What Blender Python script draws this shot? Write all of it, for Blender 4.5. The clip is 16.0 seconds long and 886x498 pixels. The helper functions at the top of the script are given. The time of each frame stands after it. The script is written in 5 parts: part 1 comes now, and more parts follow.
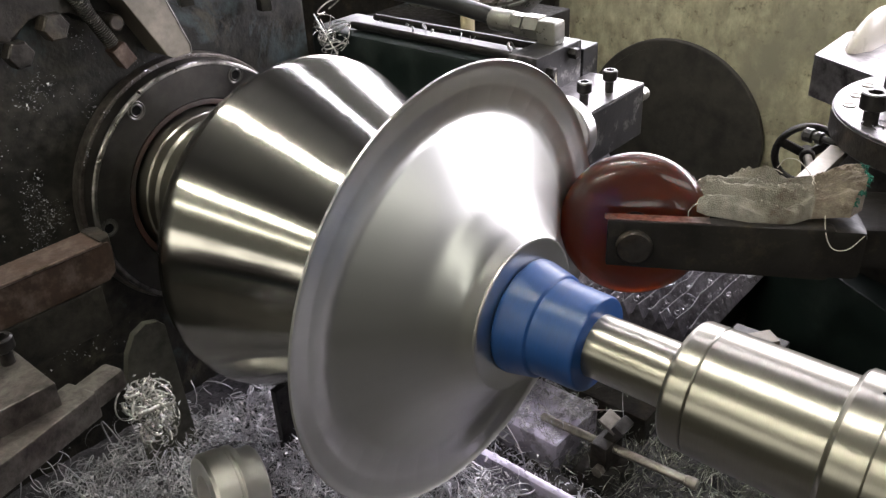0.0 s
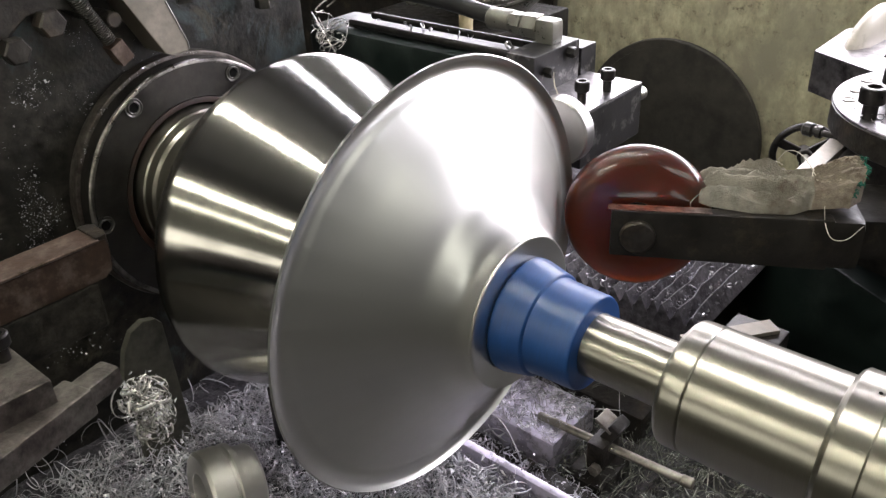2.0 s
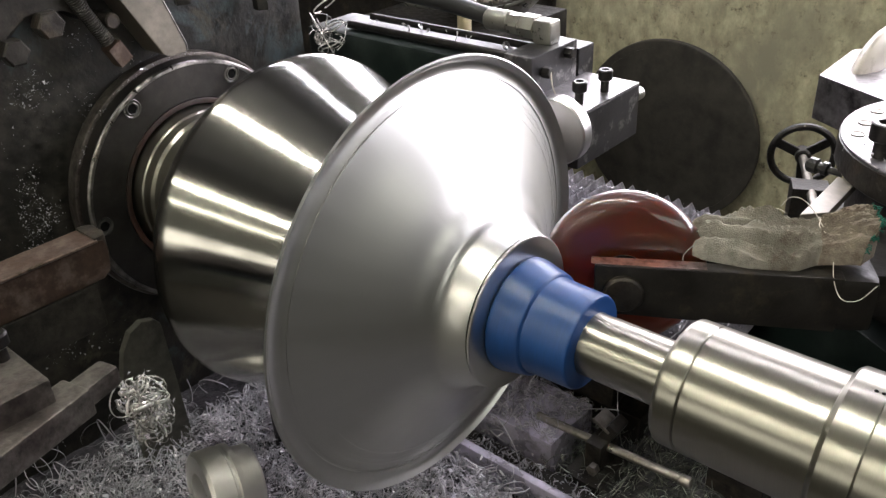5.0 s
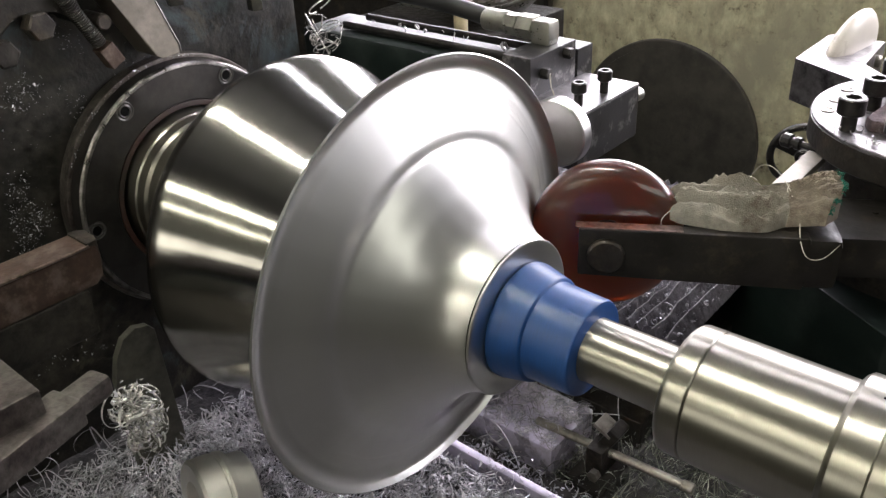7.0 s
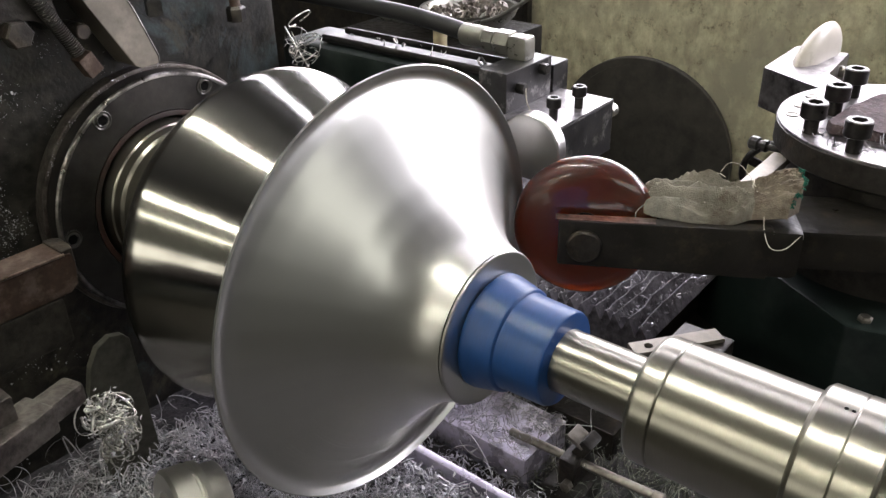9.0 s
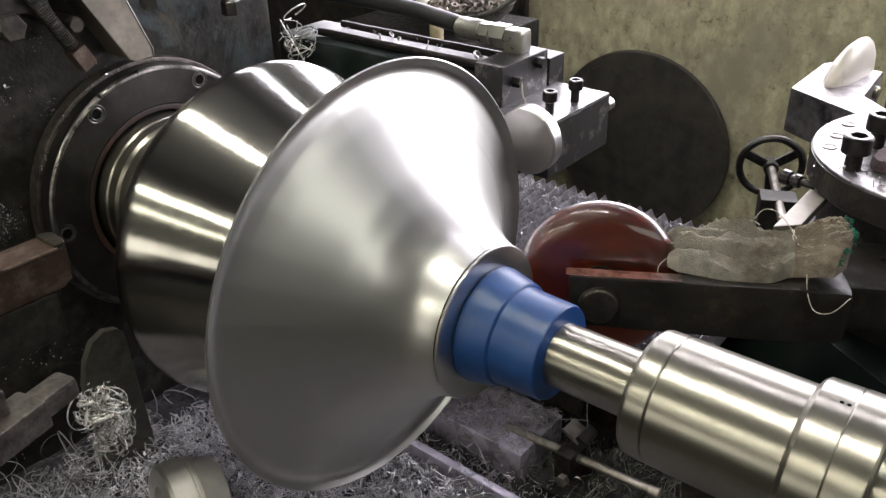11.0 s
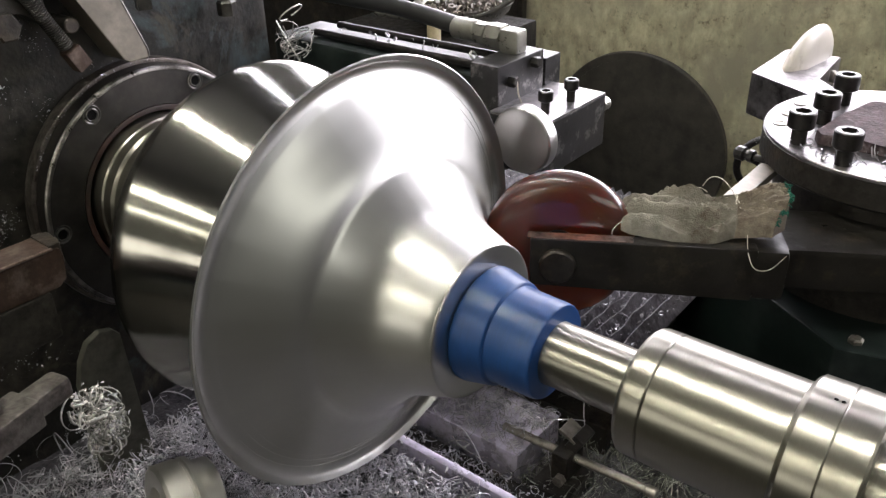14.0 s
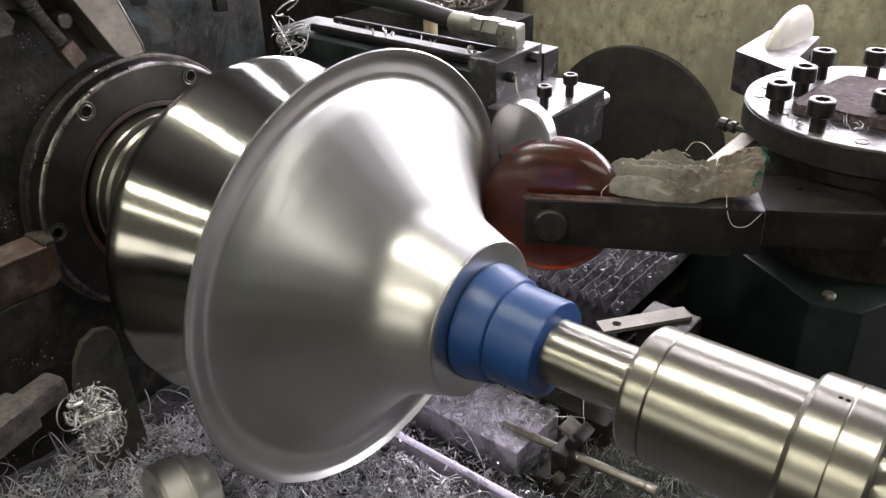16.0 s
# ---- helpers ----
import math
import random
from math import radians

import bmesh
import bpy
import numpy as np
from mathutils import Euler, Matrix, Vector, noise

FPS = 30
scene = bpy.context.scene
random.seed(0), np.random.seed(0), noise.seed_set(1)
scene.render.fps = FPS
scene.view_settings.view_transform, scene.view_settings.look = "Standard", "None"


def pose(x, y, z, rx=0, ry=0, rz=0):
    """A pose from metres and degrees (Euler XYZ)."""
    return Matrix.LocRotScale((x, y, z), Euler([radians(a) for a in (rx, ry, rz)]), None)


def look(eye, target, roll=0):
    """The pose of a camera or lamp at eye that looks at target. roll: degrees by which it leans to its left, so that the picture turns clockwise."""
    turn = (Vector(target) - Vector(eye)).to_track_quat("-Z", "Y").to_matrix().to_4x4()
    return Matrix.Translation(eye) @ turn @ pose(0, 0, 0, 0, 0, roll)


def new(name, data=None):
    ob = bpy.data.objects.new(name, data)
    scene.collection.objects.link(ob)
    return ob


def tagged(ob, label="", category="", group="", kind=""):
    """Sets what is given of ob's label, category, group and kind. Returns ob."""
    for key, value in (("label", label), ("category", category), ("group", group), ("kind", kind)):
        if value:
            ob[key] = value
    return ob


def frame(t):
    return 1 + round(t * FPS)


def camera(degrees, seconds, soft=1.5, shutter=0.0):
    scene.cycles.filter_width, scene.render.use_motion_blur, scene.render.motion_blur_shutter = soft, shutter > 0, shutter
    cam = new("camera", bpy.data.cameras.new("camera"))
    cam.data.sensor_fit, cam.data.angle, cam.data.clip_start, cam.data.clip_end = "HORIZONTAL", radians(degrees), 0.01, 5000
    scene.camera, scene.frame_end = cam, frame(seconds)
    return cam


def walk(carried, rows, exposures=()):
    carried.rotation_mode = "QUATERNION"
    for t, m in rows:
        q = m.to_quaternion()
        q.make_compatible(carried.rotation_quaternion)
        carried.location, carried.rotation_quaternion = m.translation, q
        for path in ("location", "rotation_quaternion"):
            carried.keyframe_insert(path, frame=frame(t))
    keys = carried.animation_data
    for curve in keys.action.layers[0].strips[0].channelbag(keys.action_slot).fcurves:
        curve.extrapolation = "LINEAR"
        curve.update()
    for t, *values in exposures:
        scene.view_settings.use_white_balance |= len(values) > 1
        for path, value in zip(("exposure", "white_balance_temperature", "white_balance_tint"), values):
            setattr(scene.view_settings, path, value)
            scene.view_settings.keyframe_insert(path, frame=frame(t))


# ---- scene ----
import itertools

AXIS = 1.05          # height of the lathe's axis over the floor; the axis runs along x
cam = camera(55.816, 16.0, soft=1.4)
PATH = [
    (0.0, pose(0.6202, -0.7348, 1.6666, 60.250, 2.528, 40.593)),
    (0.5, pose(0.6199, -0.7333, 1.6653, 60.279, 2.526, 40.599)),
    (1.0, pose(0.6202, -0.7324, 1.6668, 60.271, 2.526, 40.538)),
    (1.5, pose(0.6221, -0.7320, 1.6655, 60.265, 2.513, 40.531)),
    (2.0, pose(0.6213, -0.7342, 1.6656, 60.193, 2.292, 40.571)),
    (2.5, pose(0.6201, -0.7350, 1.6651, 60.176, 2.254, 40.600)),
    (3.0, pose(0.6216, -0.7329, 1.6666, 60.266, 2.385, 40.557)),
    (3.5, pose(0.6235, -0.7344, 1.6668, 60.324, 2.403, 40.543)),
    (4.0, pose(0.6267, -0.7351, 1.6666, 60.333, 2.420, 40.575)),
    (6.5, pose(0.6180, -0.7304, 1.6609, 60.246, 2.363, 40.346)),
    (7.0, pose(0.6108, -0.7226, 1.6602, 60.304, 2.417, 40.184)),
    (7.5, pose(0.6111, -0.7211, 1.6625, 60.497, 2.037, 39.622)),
    (8.0, pose(0.6196, -0.7248, 1.6631, 60.812, 1.428, 39.392)),
    (8.5, pose(0.6250, -0.7296, 1.6655, 61.012, 1.239, 39.263)),
    (9.0, pose(0.6245, -0.7282, 1.6640, 61.188, 1.323, 39.216)),
    (11.5, pose(0.6259, -0.7223, 1.6598, 60.821, 1.291, 39.073)),
    (12.0, pose(0.6256, -0.7213, 1.6583, 61.070, 1.312, 38.982)),
    (12.5, pose(0.6264, -0.7219, 1.6552, 61.063, 1.362, 39.019)),
    (13.0, pose(0.6274, -0.7232, 1.6546, 60.961, 1.409, 39.035)),
    (13.5, pose(0.6328, -0.7214, 1.6564, 60.975, 1.552, 39.031)),
    (14.0, pose(0.6313, -0.7205, 1.6554, 61.056, 1.417, 39.019)),
    (14.5, pose(0.6279, -0.7218, 1.6559, 61.071, 1.226, 39.011)),
    (15.0, pose(0.6275, -0.7185, 1.6528, 61.003, 1.302, 38.963)),
    (15.5, pose(0.6236, -0.7166, 1.6523, 60.804, 1.392, 38.760)),
    (16.0, pose(0.6218, -0.7149, 1.6534, 60.692, 1.444, 38.696)),
]

# world, lights, exposure
world = bpy.data.worlds.new("dim_hall")
scene.world = world
world.use_nodes = True
world.node_tree.nodes["Background"].inputs[0].default_value = (0.75, 0.85, 1.0, 1)
world.node_tree.nodes["Background"].inputs[1].default_value = 0.02


def area_lamp(name, eye, target, sx, sy, watts, color):
    data = bpy.data.lights.new(name, "AREA")
    data.shape, data.size, data.size_y, data.energy, data.color = "RECTANGLE", sx, sy, watts, color
    ob = new(name, data)
    ob.matrix_world = look(eye, target)
    return ob


def up(z):
    return AXIS + z


# daylight in the two window bands, and ceiling tubes
area_lamp("window_light_back", (0.05, 1.99, up(0.765)), (0.05, 0.0, up(0.35)), 4.9, 0.76, 166, (0.95, 0.91, 1.0))
area_lamp("window_light_end", (3.10, -0.55, up(1.74)), (0.0, -0.2, up(0.2)), 3.2, 0.62, 15, (1.0, 0.99, 0.90))
area_lamp("door_light_front", (-0.55, -3.19, up(0.30)), (-0.4, 0.0, up(-0.1)), 1.9, 0.55, 9, (1.0, 0.95, 0.82))
scene.view_settings.exposure = 0.0
walk(cam, PATH, [(0.0, 0.10), (7.0, 0.12), (8.0, -0.06), (16.0, -0.01)])


# ---- materials ----
def mat(name, color, rough=0.5, metal=0.0, noise_scale=30.0, var=0.25, bump=0.0, bump_scale=80.0, rough_var=0.1,
        stretch=(1, 1, 1), spots=None, spot_scale=9.0, spot_cut=0.58, spec=0.5, coat=0.0, island=0.0):
    """Procedural surface: base colour broken up at two scales, uneven gloss, fine relief, stains of a second colour."""
    m = bpy.data.materials.new(name)
    m.use_nodes = True
    nt = m.node_tree
    N, L = nt.nodes, nt.links
    b = N["Principled BSDF"]
    b.inputs["Metallic"].default_value = metal
    b.inputs["Specular IOR Level"].default_value = spec
    b.inputs["Coat Weight"].default_value = coat
    tc = N.new("ShaderNodeTexCoord")
    mp = N.new("ShaderNodeMapping")
    mp.inputs["Scale"].default_value = stretch
    L.new(tc.outputs["Object"], mp.inputs["Vector"])
    n1 = N.new("ShaderNodeTexNoise")
    n1.inputs["Scale"].default_value = noise_scale
    n1.inputs["Detail"].default_value = 6
    n1.inputs["Roughness"].default_value = 0.65
    L.new(mp.outputs[0], n1.inputs["Vector"])
    n2 = N.new("ShaderNodeTexNoise")
    n2.inputs["Scale"].default_value = spot_scale
    n2.inputs["Detail"].default_value = 5
    n2.inputs["Roughness"].default_value = 0.7
    L.new(tc.outputs["Object"], n2.inputs["Vector"])
    r1 = N.new("ShaderNodeMapRange")
    r1.inputs["From Min"].default_value, r1.inputs["From Max"].default_value = 0.3, 0.7
    r1.inputs["To Min"].default_value, r1.inputs["To Max"].default_value = 1 - var, 1 + var
    L.new(n1.outputs["Fac"], r1.inputs["Value"])
    base = N.new("ShaderNodeMix")
    base.data_type = "RGBA"
    base.inputs[6].default_value = (*color, 1)
    base.inputs[7].default_value = (*(spots or [c * (1 - var * 0.7) for c in color]), 1)
    r2 = N.new("ShaderNodeMapRange")
    r2.inputs["From Min"].default_value, r2.inputs["From Max"].default_value = spot_cut - 0.08, spot_cut + 0.1
    L.new(n2.outputs["Fac"], r2.inputs["Value"])
    L.new(r2.outputs[0], base.inputs[0])
    mul = N.new("ShaderNodeVectorMath")
    mul.operation = "SCALE"
    L.new(base.outputs[2], mul.inputs[0])
    L.new(r1.outputs[0], mul.inputs["Scale"])
    out = mul.outputs[0]
    if island:
        geo = N.new("ShaderNodeNewGeometry")
        r4 = N.new("ShaderNodeMapRange")
        r4.inputs["To Min"].default_value, r4.inputs["To Max"].default_value = 1 - island, 1 + island * 0.3
        L.new(geo.outputs["Random Per Island"], r4.inputs["Value"])
        m2 = N.new("ShaderNodeVectorMath")
        m2.operation = "SCALE"
        L.new(out, m2.inputs[0])
        L.new(r4.outputs[0], m2.inputs["Scale"])
        out = m2.outputs[0]
    L.new(out, b.inputs["Base Color"])
    r3 = N.new("ShaderNodeMapRange")
    r3.inputs["From Min"].default_value, r3.inputs["From Max"].default_value = 0.3, 0.7
    r3.inputs["To Min"].default_value, r3.inputs["To Max"].default_value = max(0.03, rough - rough_var), min(1, rough + rough_var)
    L.new(n1.outputs["Fac"], r3.inputs["Value"])
    L.new(r3.outputs[0], b.inputs["Roughness"])
    if bump:
        n3 = N.new("ShaderNodeTexNoise")
        n3.inputs["Scale"].default_value = bump_scale
        n3.inputs["Detail"].default_value = 5
        L.new(mp.outputs[0], n3.inputs["Vector"])
        bp = N.new("ShaderNodeBump")
        bp.inputs["Strength"].default_value = bump
        bp.inputs["Distance"].default_value = 0.002
        L.new(n3.outputs["Fac"], bp.inputs["Height"])
        L.new(bp.outputs[0], b.inputs["Normal"])
    return m


TURN = (160, 1, 1)   # turning marks: fine rings across the lathe's axis
M_spun = mat("spun_steel", (0.63, 0.63, 0.605), 0.35, 1.0, 5, 0.04, rough_var=0.02, stretch=(1, 1, 1))


def ring_grain(m, amount, turn=0.25):
    """Fine grooves round the lathe's axis: the gloss runs out across them, or, with no turn, along them."""
    nt = m.node_tree
    geo = nt.nodes.new("ShaderNodeNewGeometry")
    rel = nt.nodes.new("ShaderNodeVectorMath")
    rel.operation = "SUBTRACT"
    rel.inputs[1].default_value = (0, 0, AXIS)
    nt.links.new(geo.outputs["Position"], rel.inputs[0])
    cr = nt.nodes.new("ShaderNodeVectorMath")
    cr.operation = "CROSS_PRODUCT"
    cr.inputs[0].default_value = (1, 0, 0)
    nt.links.new(rel.outputs[0], cr.inputs[1])
    b = nt.nodes["Principled BSDF"]
    nt.links.new(cr.outputs[0], b.inputs["Tangent"])
    b.inputs["Anisotropic"].default_value = amount
    b.inputs["Anisotropic Rotation"].default_value = turn


ring_grain(M_spun, 0.5, 0.0)


def burnished(m, rough, share):
    """A share of the surface rubbed smoother than the rest."""
    nt = m.node_tree
    b = nt.nodes["Principled BSDF"]
    g = nt.nodes.new("ShaderNodeBsdfPrincipled")
    g.inputs["Metallic"].default_value = 1.0
    g.inputs["Roughness"].default_value = rough
    nt.links.new(b.inputs["Base Color"].links[0].from_socket, g.inputs["Base Color"])
    mx = nt.nodes.new("ShaderNodeMixShader")
    mx.inputs[0].default_value = share
    nt.links.new(b.outputs[0], mx.inputs[1])
    nt.links.new(g.outputs[0], mx.inputs[2])
    nt.links.new(mx.outputs[0], nt.nodes["Material Output"].inputs["Surface"])


burnished(M_spun, 0.22, 0.20)
M_mandrel = mat("turned_mandrel_steel", (0.43, 0.42, 0.39), 0.17, 1.0, 7, 0.10, rough_var=0.01, stretch=TURN)
ring_grain(M_mandrel, 0.8)
M_bright = mat("turned_bright_steel", (0.34, 0.327, 0.28), 0.33, 1.0, 8, 0.05, rough_var=0.0, stretch=TURN)
ring_grain(M_bright, 0.6)
M_cover = mat("oiled_cast_cover", (0.040, 0.038, 0.036), 0.40, 0.75, 20, 0.3, 0.12, 120, spots=(0.055, 0.05, 0.045), spot_scale=12)
M_edge = mat("worn_steel_edge", (0.27, 0.26, 0.245), 0.34, 1.0, 40, 0.35, 0.05, spots=(0.08, 0.075, 0.07), spot_scale=16, spot_cut=0.54)
M_seal = mat("brown_seal", (0.040, 0.016, 0.010), 0.6, 0.0, 50, 0.3, spots=(0.012, 0.008, 0.006), spot_scale=8, spot_cut=0.5)
M_cast = mat("oily_green_cast_iron", (0.0100, 0.0093, 0.0075), 0.50, 0.0, 55, 0.75, 0.45, 150, rough_var=0.2, spots=(0.029, 0.026, 0.021), spot_scale=7, spot_cut=0.53, spec=0.33)
M_dark = mat("oily_dark_steel", (0.027, 0.024, 0.021), 0.42, 0.4, 50, 0.6, 0.5, 130, spots=(0.07, 0.055, 0.04), spot_scale=14, spot_cut=0.6)
M_black = mat("black_oxide_steel", (0.040, 0.038, 0.037), 0.36, 0.8, 60, 0.3, 0.15, 200, spots=(0.05, 0.045, 0.04), spot_scale=30)
M_blue = mat("blue_nylon", (0.009, 0.050, 0.180), 0.40, 0.0, 12, 0.10, 0.03, 60, stretch=(30, 2, 2), spots=(0.014, 0.060, 0.20))
M_amber = mat("amber_polyurethane", (0.17, 0.021, 0.003), 0.40, 0.0, 6, 0.12, rough_var=0.02)
AMBER = M_amber.node_tree.nodes["Principled BSDF"]
AMBER.inputs["Transmission Weight"].default_value = 0.72
AMBER.inputs["Subsurface Weight"].default_value = 1.0
AMBER.inputs["Subsurface Radius"].default_value = (1.0, 0.16, 0.03)
AMBER.inputs["Subsurface Scale"].default_value = 0.03
AMBER.inputs["IOR"].default_value = 1.45
AMBER.inputs["Coat Weight"].default_value = 1.0
AMBER.inputs["Coat Roughness"].default_value = 0.06
M_plate = mat("ground_steel_plate", (0.31, 0.297, 0.30), 0.41, 1.0, 40, 0.45, 0.3, 220, spots=(0.10, 0.09, 0.095), spot_scale=22, spot_cut=0.59)
M_sideplate = mat("smeared_dark_plate", (0.048, 0.047, 0.048), 0.42, 0.7, 25, 0.35, 0.15, 120, spots=(0.30, 0.29, 0.28), spot_scale=22, spot_cut=0.62)
M_zinc = mat("zinc_plated_fitting", (0.36, 0.355, 0.315), 0.33, 0.9, 40, 0.15, 0.08, 150)
M_rubber = mat("black_rubber_hose", (0.018, 0.018, 0.018), 0.42, 0.0, 60, 0.25, 0.1, 200)
M_green = mat("dark_green_cylinder_paint", (0.007, 0.012, 0.0105), 0.42, 0.0, 20, 0.4, 0.12, 60, spots=(0.018, 0.024, 0.022), spec=0.35)
M_rust = mat("rusty_brown_bar", (0.065, 0.040, 0.029), 0.55, 0.35, 60, 0.35, 0.5, 90, spots=(0.11, 0.085, 0.07), spot_scale=30, spot_cut=0.55)
M_greybar = mat("grey_scuffed_steel", (0.20, 0.18, 0.15), 0.48, 0.5, 50, 0.22, 0.12, 90, spots=(0.25, 0.225, 0.19), spot_scale=22)
M_wall = mat("stained_yellow_plaster", (0.37, 0.345, 0.225), 0.85, 0.0, 26, 0.42, 0.5, 60, stretch=(1, 1, 0.6), spots=(0.085, 0.075, 0.048), spot_scale=38, spot_cut=0.645)
M_disc = mat("dark_rolled_blank", (0.050, 0.046, 0.038), 0.62, 0.2, 14, 0.45, 0.15, 60, spots=(0.032, 0.03, 0.026), spot_scale=9)
M_floor = mat("oily_concrete", (0.055, 0.050, 0.044), 0.6, 0.0, 9, 0.4, 0.3, 60, spots=(0.045, 0.041, 0.036))
# Unseen walls and ceiling, kept dark so the metal reflects dark between highlights.
M_hall = mat("dark_unseen_hall", (0.060, 0.060, 0.050), 0.85, 0.0, 5, 0.2, 0.2, 30)
M_ceil = mat("dark_unseen_ceiling", (0.05, 0.05, 0.05), 0.85, 0.0, 4, 0.2, 0.2, 30)
M_chip = mat("curly_steel_chip", (0.95, 0.93, 0.99), 0.18, 0.45, 30, 0.15, island=0.5)
M_glove = mat("grey_cotton_knit", (0.250, 0.235, 0.200), 0.95, 0.0, 40, 0.40, 1.0, 520, spots=(0.095, 0.082, 0.065), spot_scale=20, spot_cut=0.56, spec=0.1)
M_teal = mat("green_cuff_thread", (0.02, 0.10, 0.07), 0.9, 0.0, 60, 0.4, spec=0.1)
M_thread = mat("cotton_thread", (0.50, 0.47, 0.40), 0.9, 0.0, 60, 0.2, spec=0.1)
M_felt = mat("brown_grit_pad", (0.072, 0.052, 0.055), 0.85, 0.0, 60, 0.5, 1.0, 160, spots=(0.17, 0.14, 0.145), spot_scale=85, spot_cut=0.62, spec=0.25)
M_white = mat("pale_nylon_roller", (0.62, 0.58, 0.52), 0.30, 0.0, 15, 0.08, coat=0.2)
M_bellows = mat("oily_way_cover", (0.125, 0.117, 0.130), 0.55, 0.1, 70, 0.6, 0.9, 160, spots=(0.035, 0.032, 0.035), spot_scale=22, spot_cut=0.55)
M_oilarm = mat("oil_black_arm", (0.015, 0.0135, 0.0115), 0.42, 0.0, 18, 0.5, 0.5, 70, rough_var=0.2, spots=(0.045, 0.036, 0.024), spot_scale=17, spot_cut=0.64, spec=0.3)
M_cuff = mat("ribbed_cotton_cuff", (0.17, 0.145, 0.115), 0.95, 0.0, 50, 0.3, 0.9, 420, spots=(0.09, 0.07, 0.055), spot_scale=20, spec=0.1)
M_olive = mat("olive_grey_plate", (0.085, 0.083, 0.068), 0.5, 0.3, 40, 0.4, 0.3, 90, spots=(0.05, 0.048, 0.04), spot_scale=18)
# Lavender base colour stands for the window's reflection on the oily ways.
M_sheen = mat("oily_way_painted_sheen", (0.60, 0.56, 0.68), 0.30, 0.3, 25, 0.3, 0.25, 60, rough_var=0.12, spots=(0.28, 0.26, 0.30), spot_scale=26, spot_cut=0.60)
M_greydark = mat("worn_dark_tool_steel", (0.11, 0.10, 0.088), 0.42, 0.6, 60, 0.55, 0.5, 140, spots=(0.06, 0.05, 0.045), spot_scale=16, spot_cut=0.5)
M_worn = mat("worn_grey_steel", (0.28, 0.26, 0.23), 0.35, 0.8, 40, 0.3, 0.15, 120, spots=(0.14, 0.12, 0.10), spot_scale=30)
M_rustnut = mat("dull_small_nuts", (0.16, 0.14, 0.12), 0.5, 0.6, 40, 0.3, island=0.6)
M_bolt = mat("worn_screw_head", (0.085, 0.082, 0.078), 0.34, 0.85, 60, 0.3, 0.1, 150)
M_brushed = mat("brushed_roller_steel", (0.58, 0.57, 0.56), 0.34, 1.0, 12, 0.12, rough_var=0.05, stretch=(1, 60, 1))
# Near-black colour stands for the shade inside shallow sockets and pits.
M_recess_shade = mat("painted_recess_shade", (0.004, 0.004, 0.004), 0.9, 0.0, 40, 0.2, spec=0.1)
M_dullchip = mat("oily_dull_chip", (0.55, 0.57, 0.50), 0.24, 0.55, 30, 0.2, island=0.65)
# Paler, warmer copy of the chip colour, for front light on the tangles.
M_bundle = mat("chip_tangle_painted_lit", (0.96, 0.94, 0.89), 0.24, 0.45, 90, 0.35, 0.6, 300, island=0.55)
# Rubbed metal, with the light and the roller's red reflection in its colour.
M_worngleam = mat("rubbed_steel_red_gleam", (0.20, 0.15, 0.13), 0.36, 0.8, 45, 0.4, 0.3, 120, spots=(0.05, 0.04, 0.03), spot_scale=40, spot_cut=0.55)
# Brighter lavender copy of the chip colour, for sparkles and chips in window light.
M_litchip = mat("chip_painted_lit", (0.96, 0.94, 1.0), 0.22, 0.28, 30, 0.1, island=0.4)
M_tan = mat("tan_paint", (0.42, 0.36, 0.22), 0.5, 0.0, 30, 0.2)
M_grime = mat("chip_fines", (0.058, 0.055, 0.062), 0.42, 0.3, 90, 0.7, 1.0, 160, spots=(0.14, 0.135, 0.15), spot_scale=80, spot_cut=0.63)

M_turned = mat("turned_bushing_steel", (0.74, 0.72, 0.67), 0.42, 1.0, 8, 0.10, rough_var=0.04)


def patches(m, color, scale, cut, soft, shift):
    """Islands of older paint showing through: a second colour where a coarse noise runs high."""
    nt = m.node_tree
    b = nt.nodes["Principled BSDF"]
    old = b.inputs["Base Color"].links[0].from_socket
    tc = nt.nodes.new("ShaderNodeTexCoord")
    mp = nt.nodes.new("ShaderNodeMapping")
    mp.inputs["Location"].default_value = shift
    n = nt.nodes.new("ShaderNodeTexNoise")
    n.inputs["Scale"].default_value = scale
    n.inputs["Detail"].default_value = 9
    n.inputs["Roughness"].default_value = 0.68
    n.inputs["Distortion"].default_value = 0.6
    r = nt.nodes.new("ShaderNodeMapRange")
    r.inputs["From Min"].default_value, r.inputs["From Max"].default_value = cut, cut + soft
    mx = nt.nodes.new("ShaderNodeMix")
    mx.data_type = "RGBA"
    mx.inputs[7].default_value = (*color, 1)
    nt.links.new(tc.outputs["Object"], mp.inputs["Vector"])
    nt.links.new(mp.outputs[0], n.inputs["Vector"])
    nt.links.new(n.outputs["Fac"], r.inputs["Value"])
    nt.links.new(r.outputs[0], mx.inputs[0])
    nt.links.new(old, mx.inputs[6])
    nt.links.new(mx.outputs[2], b.inputs["Base Color"])


patches(M_cast, (0.045, 0.060, 0.064), 4.5, 0.54, 0.10, (0.3, 0.55, 0.1))
patches(M_cast, (0.052, 0.046, 0.034), 7.0, 0.58, 0.08, (2.0, 1.0, 4.0))
patches(M_wall, (0.25, 0.235, 0.165), 2.2, 0.50, 0.16, (0.0, 0.0, 1.0))
patches(M_plate, (0.10, 0.09, 0.095), 11.0, 0.60, 0.05, (3.0, 0.0, 1.0))


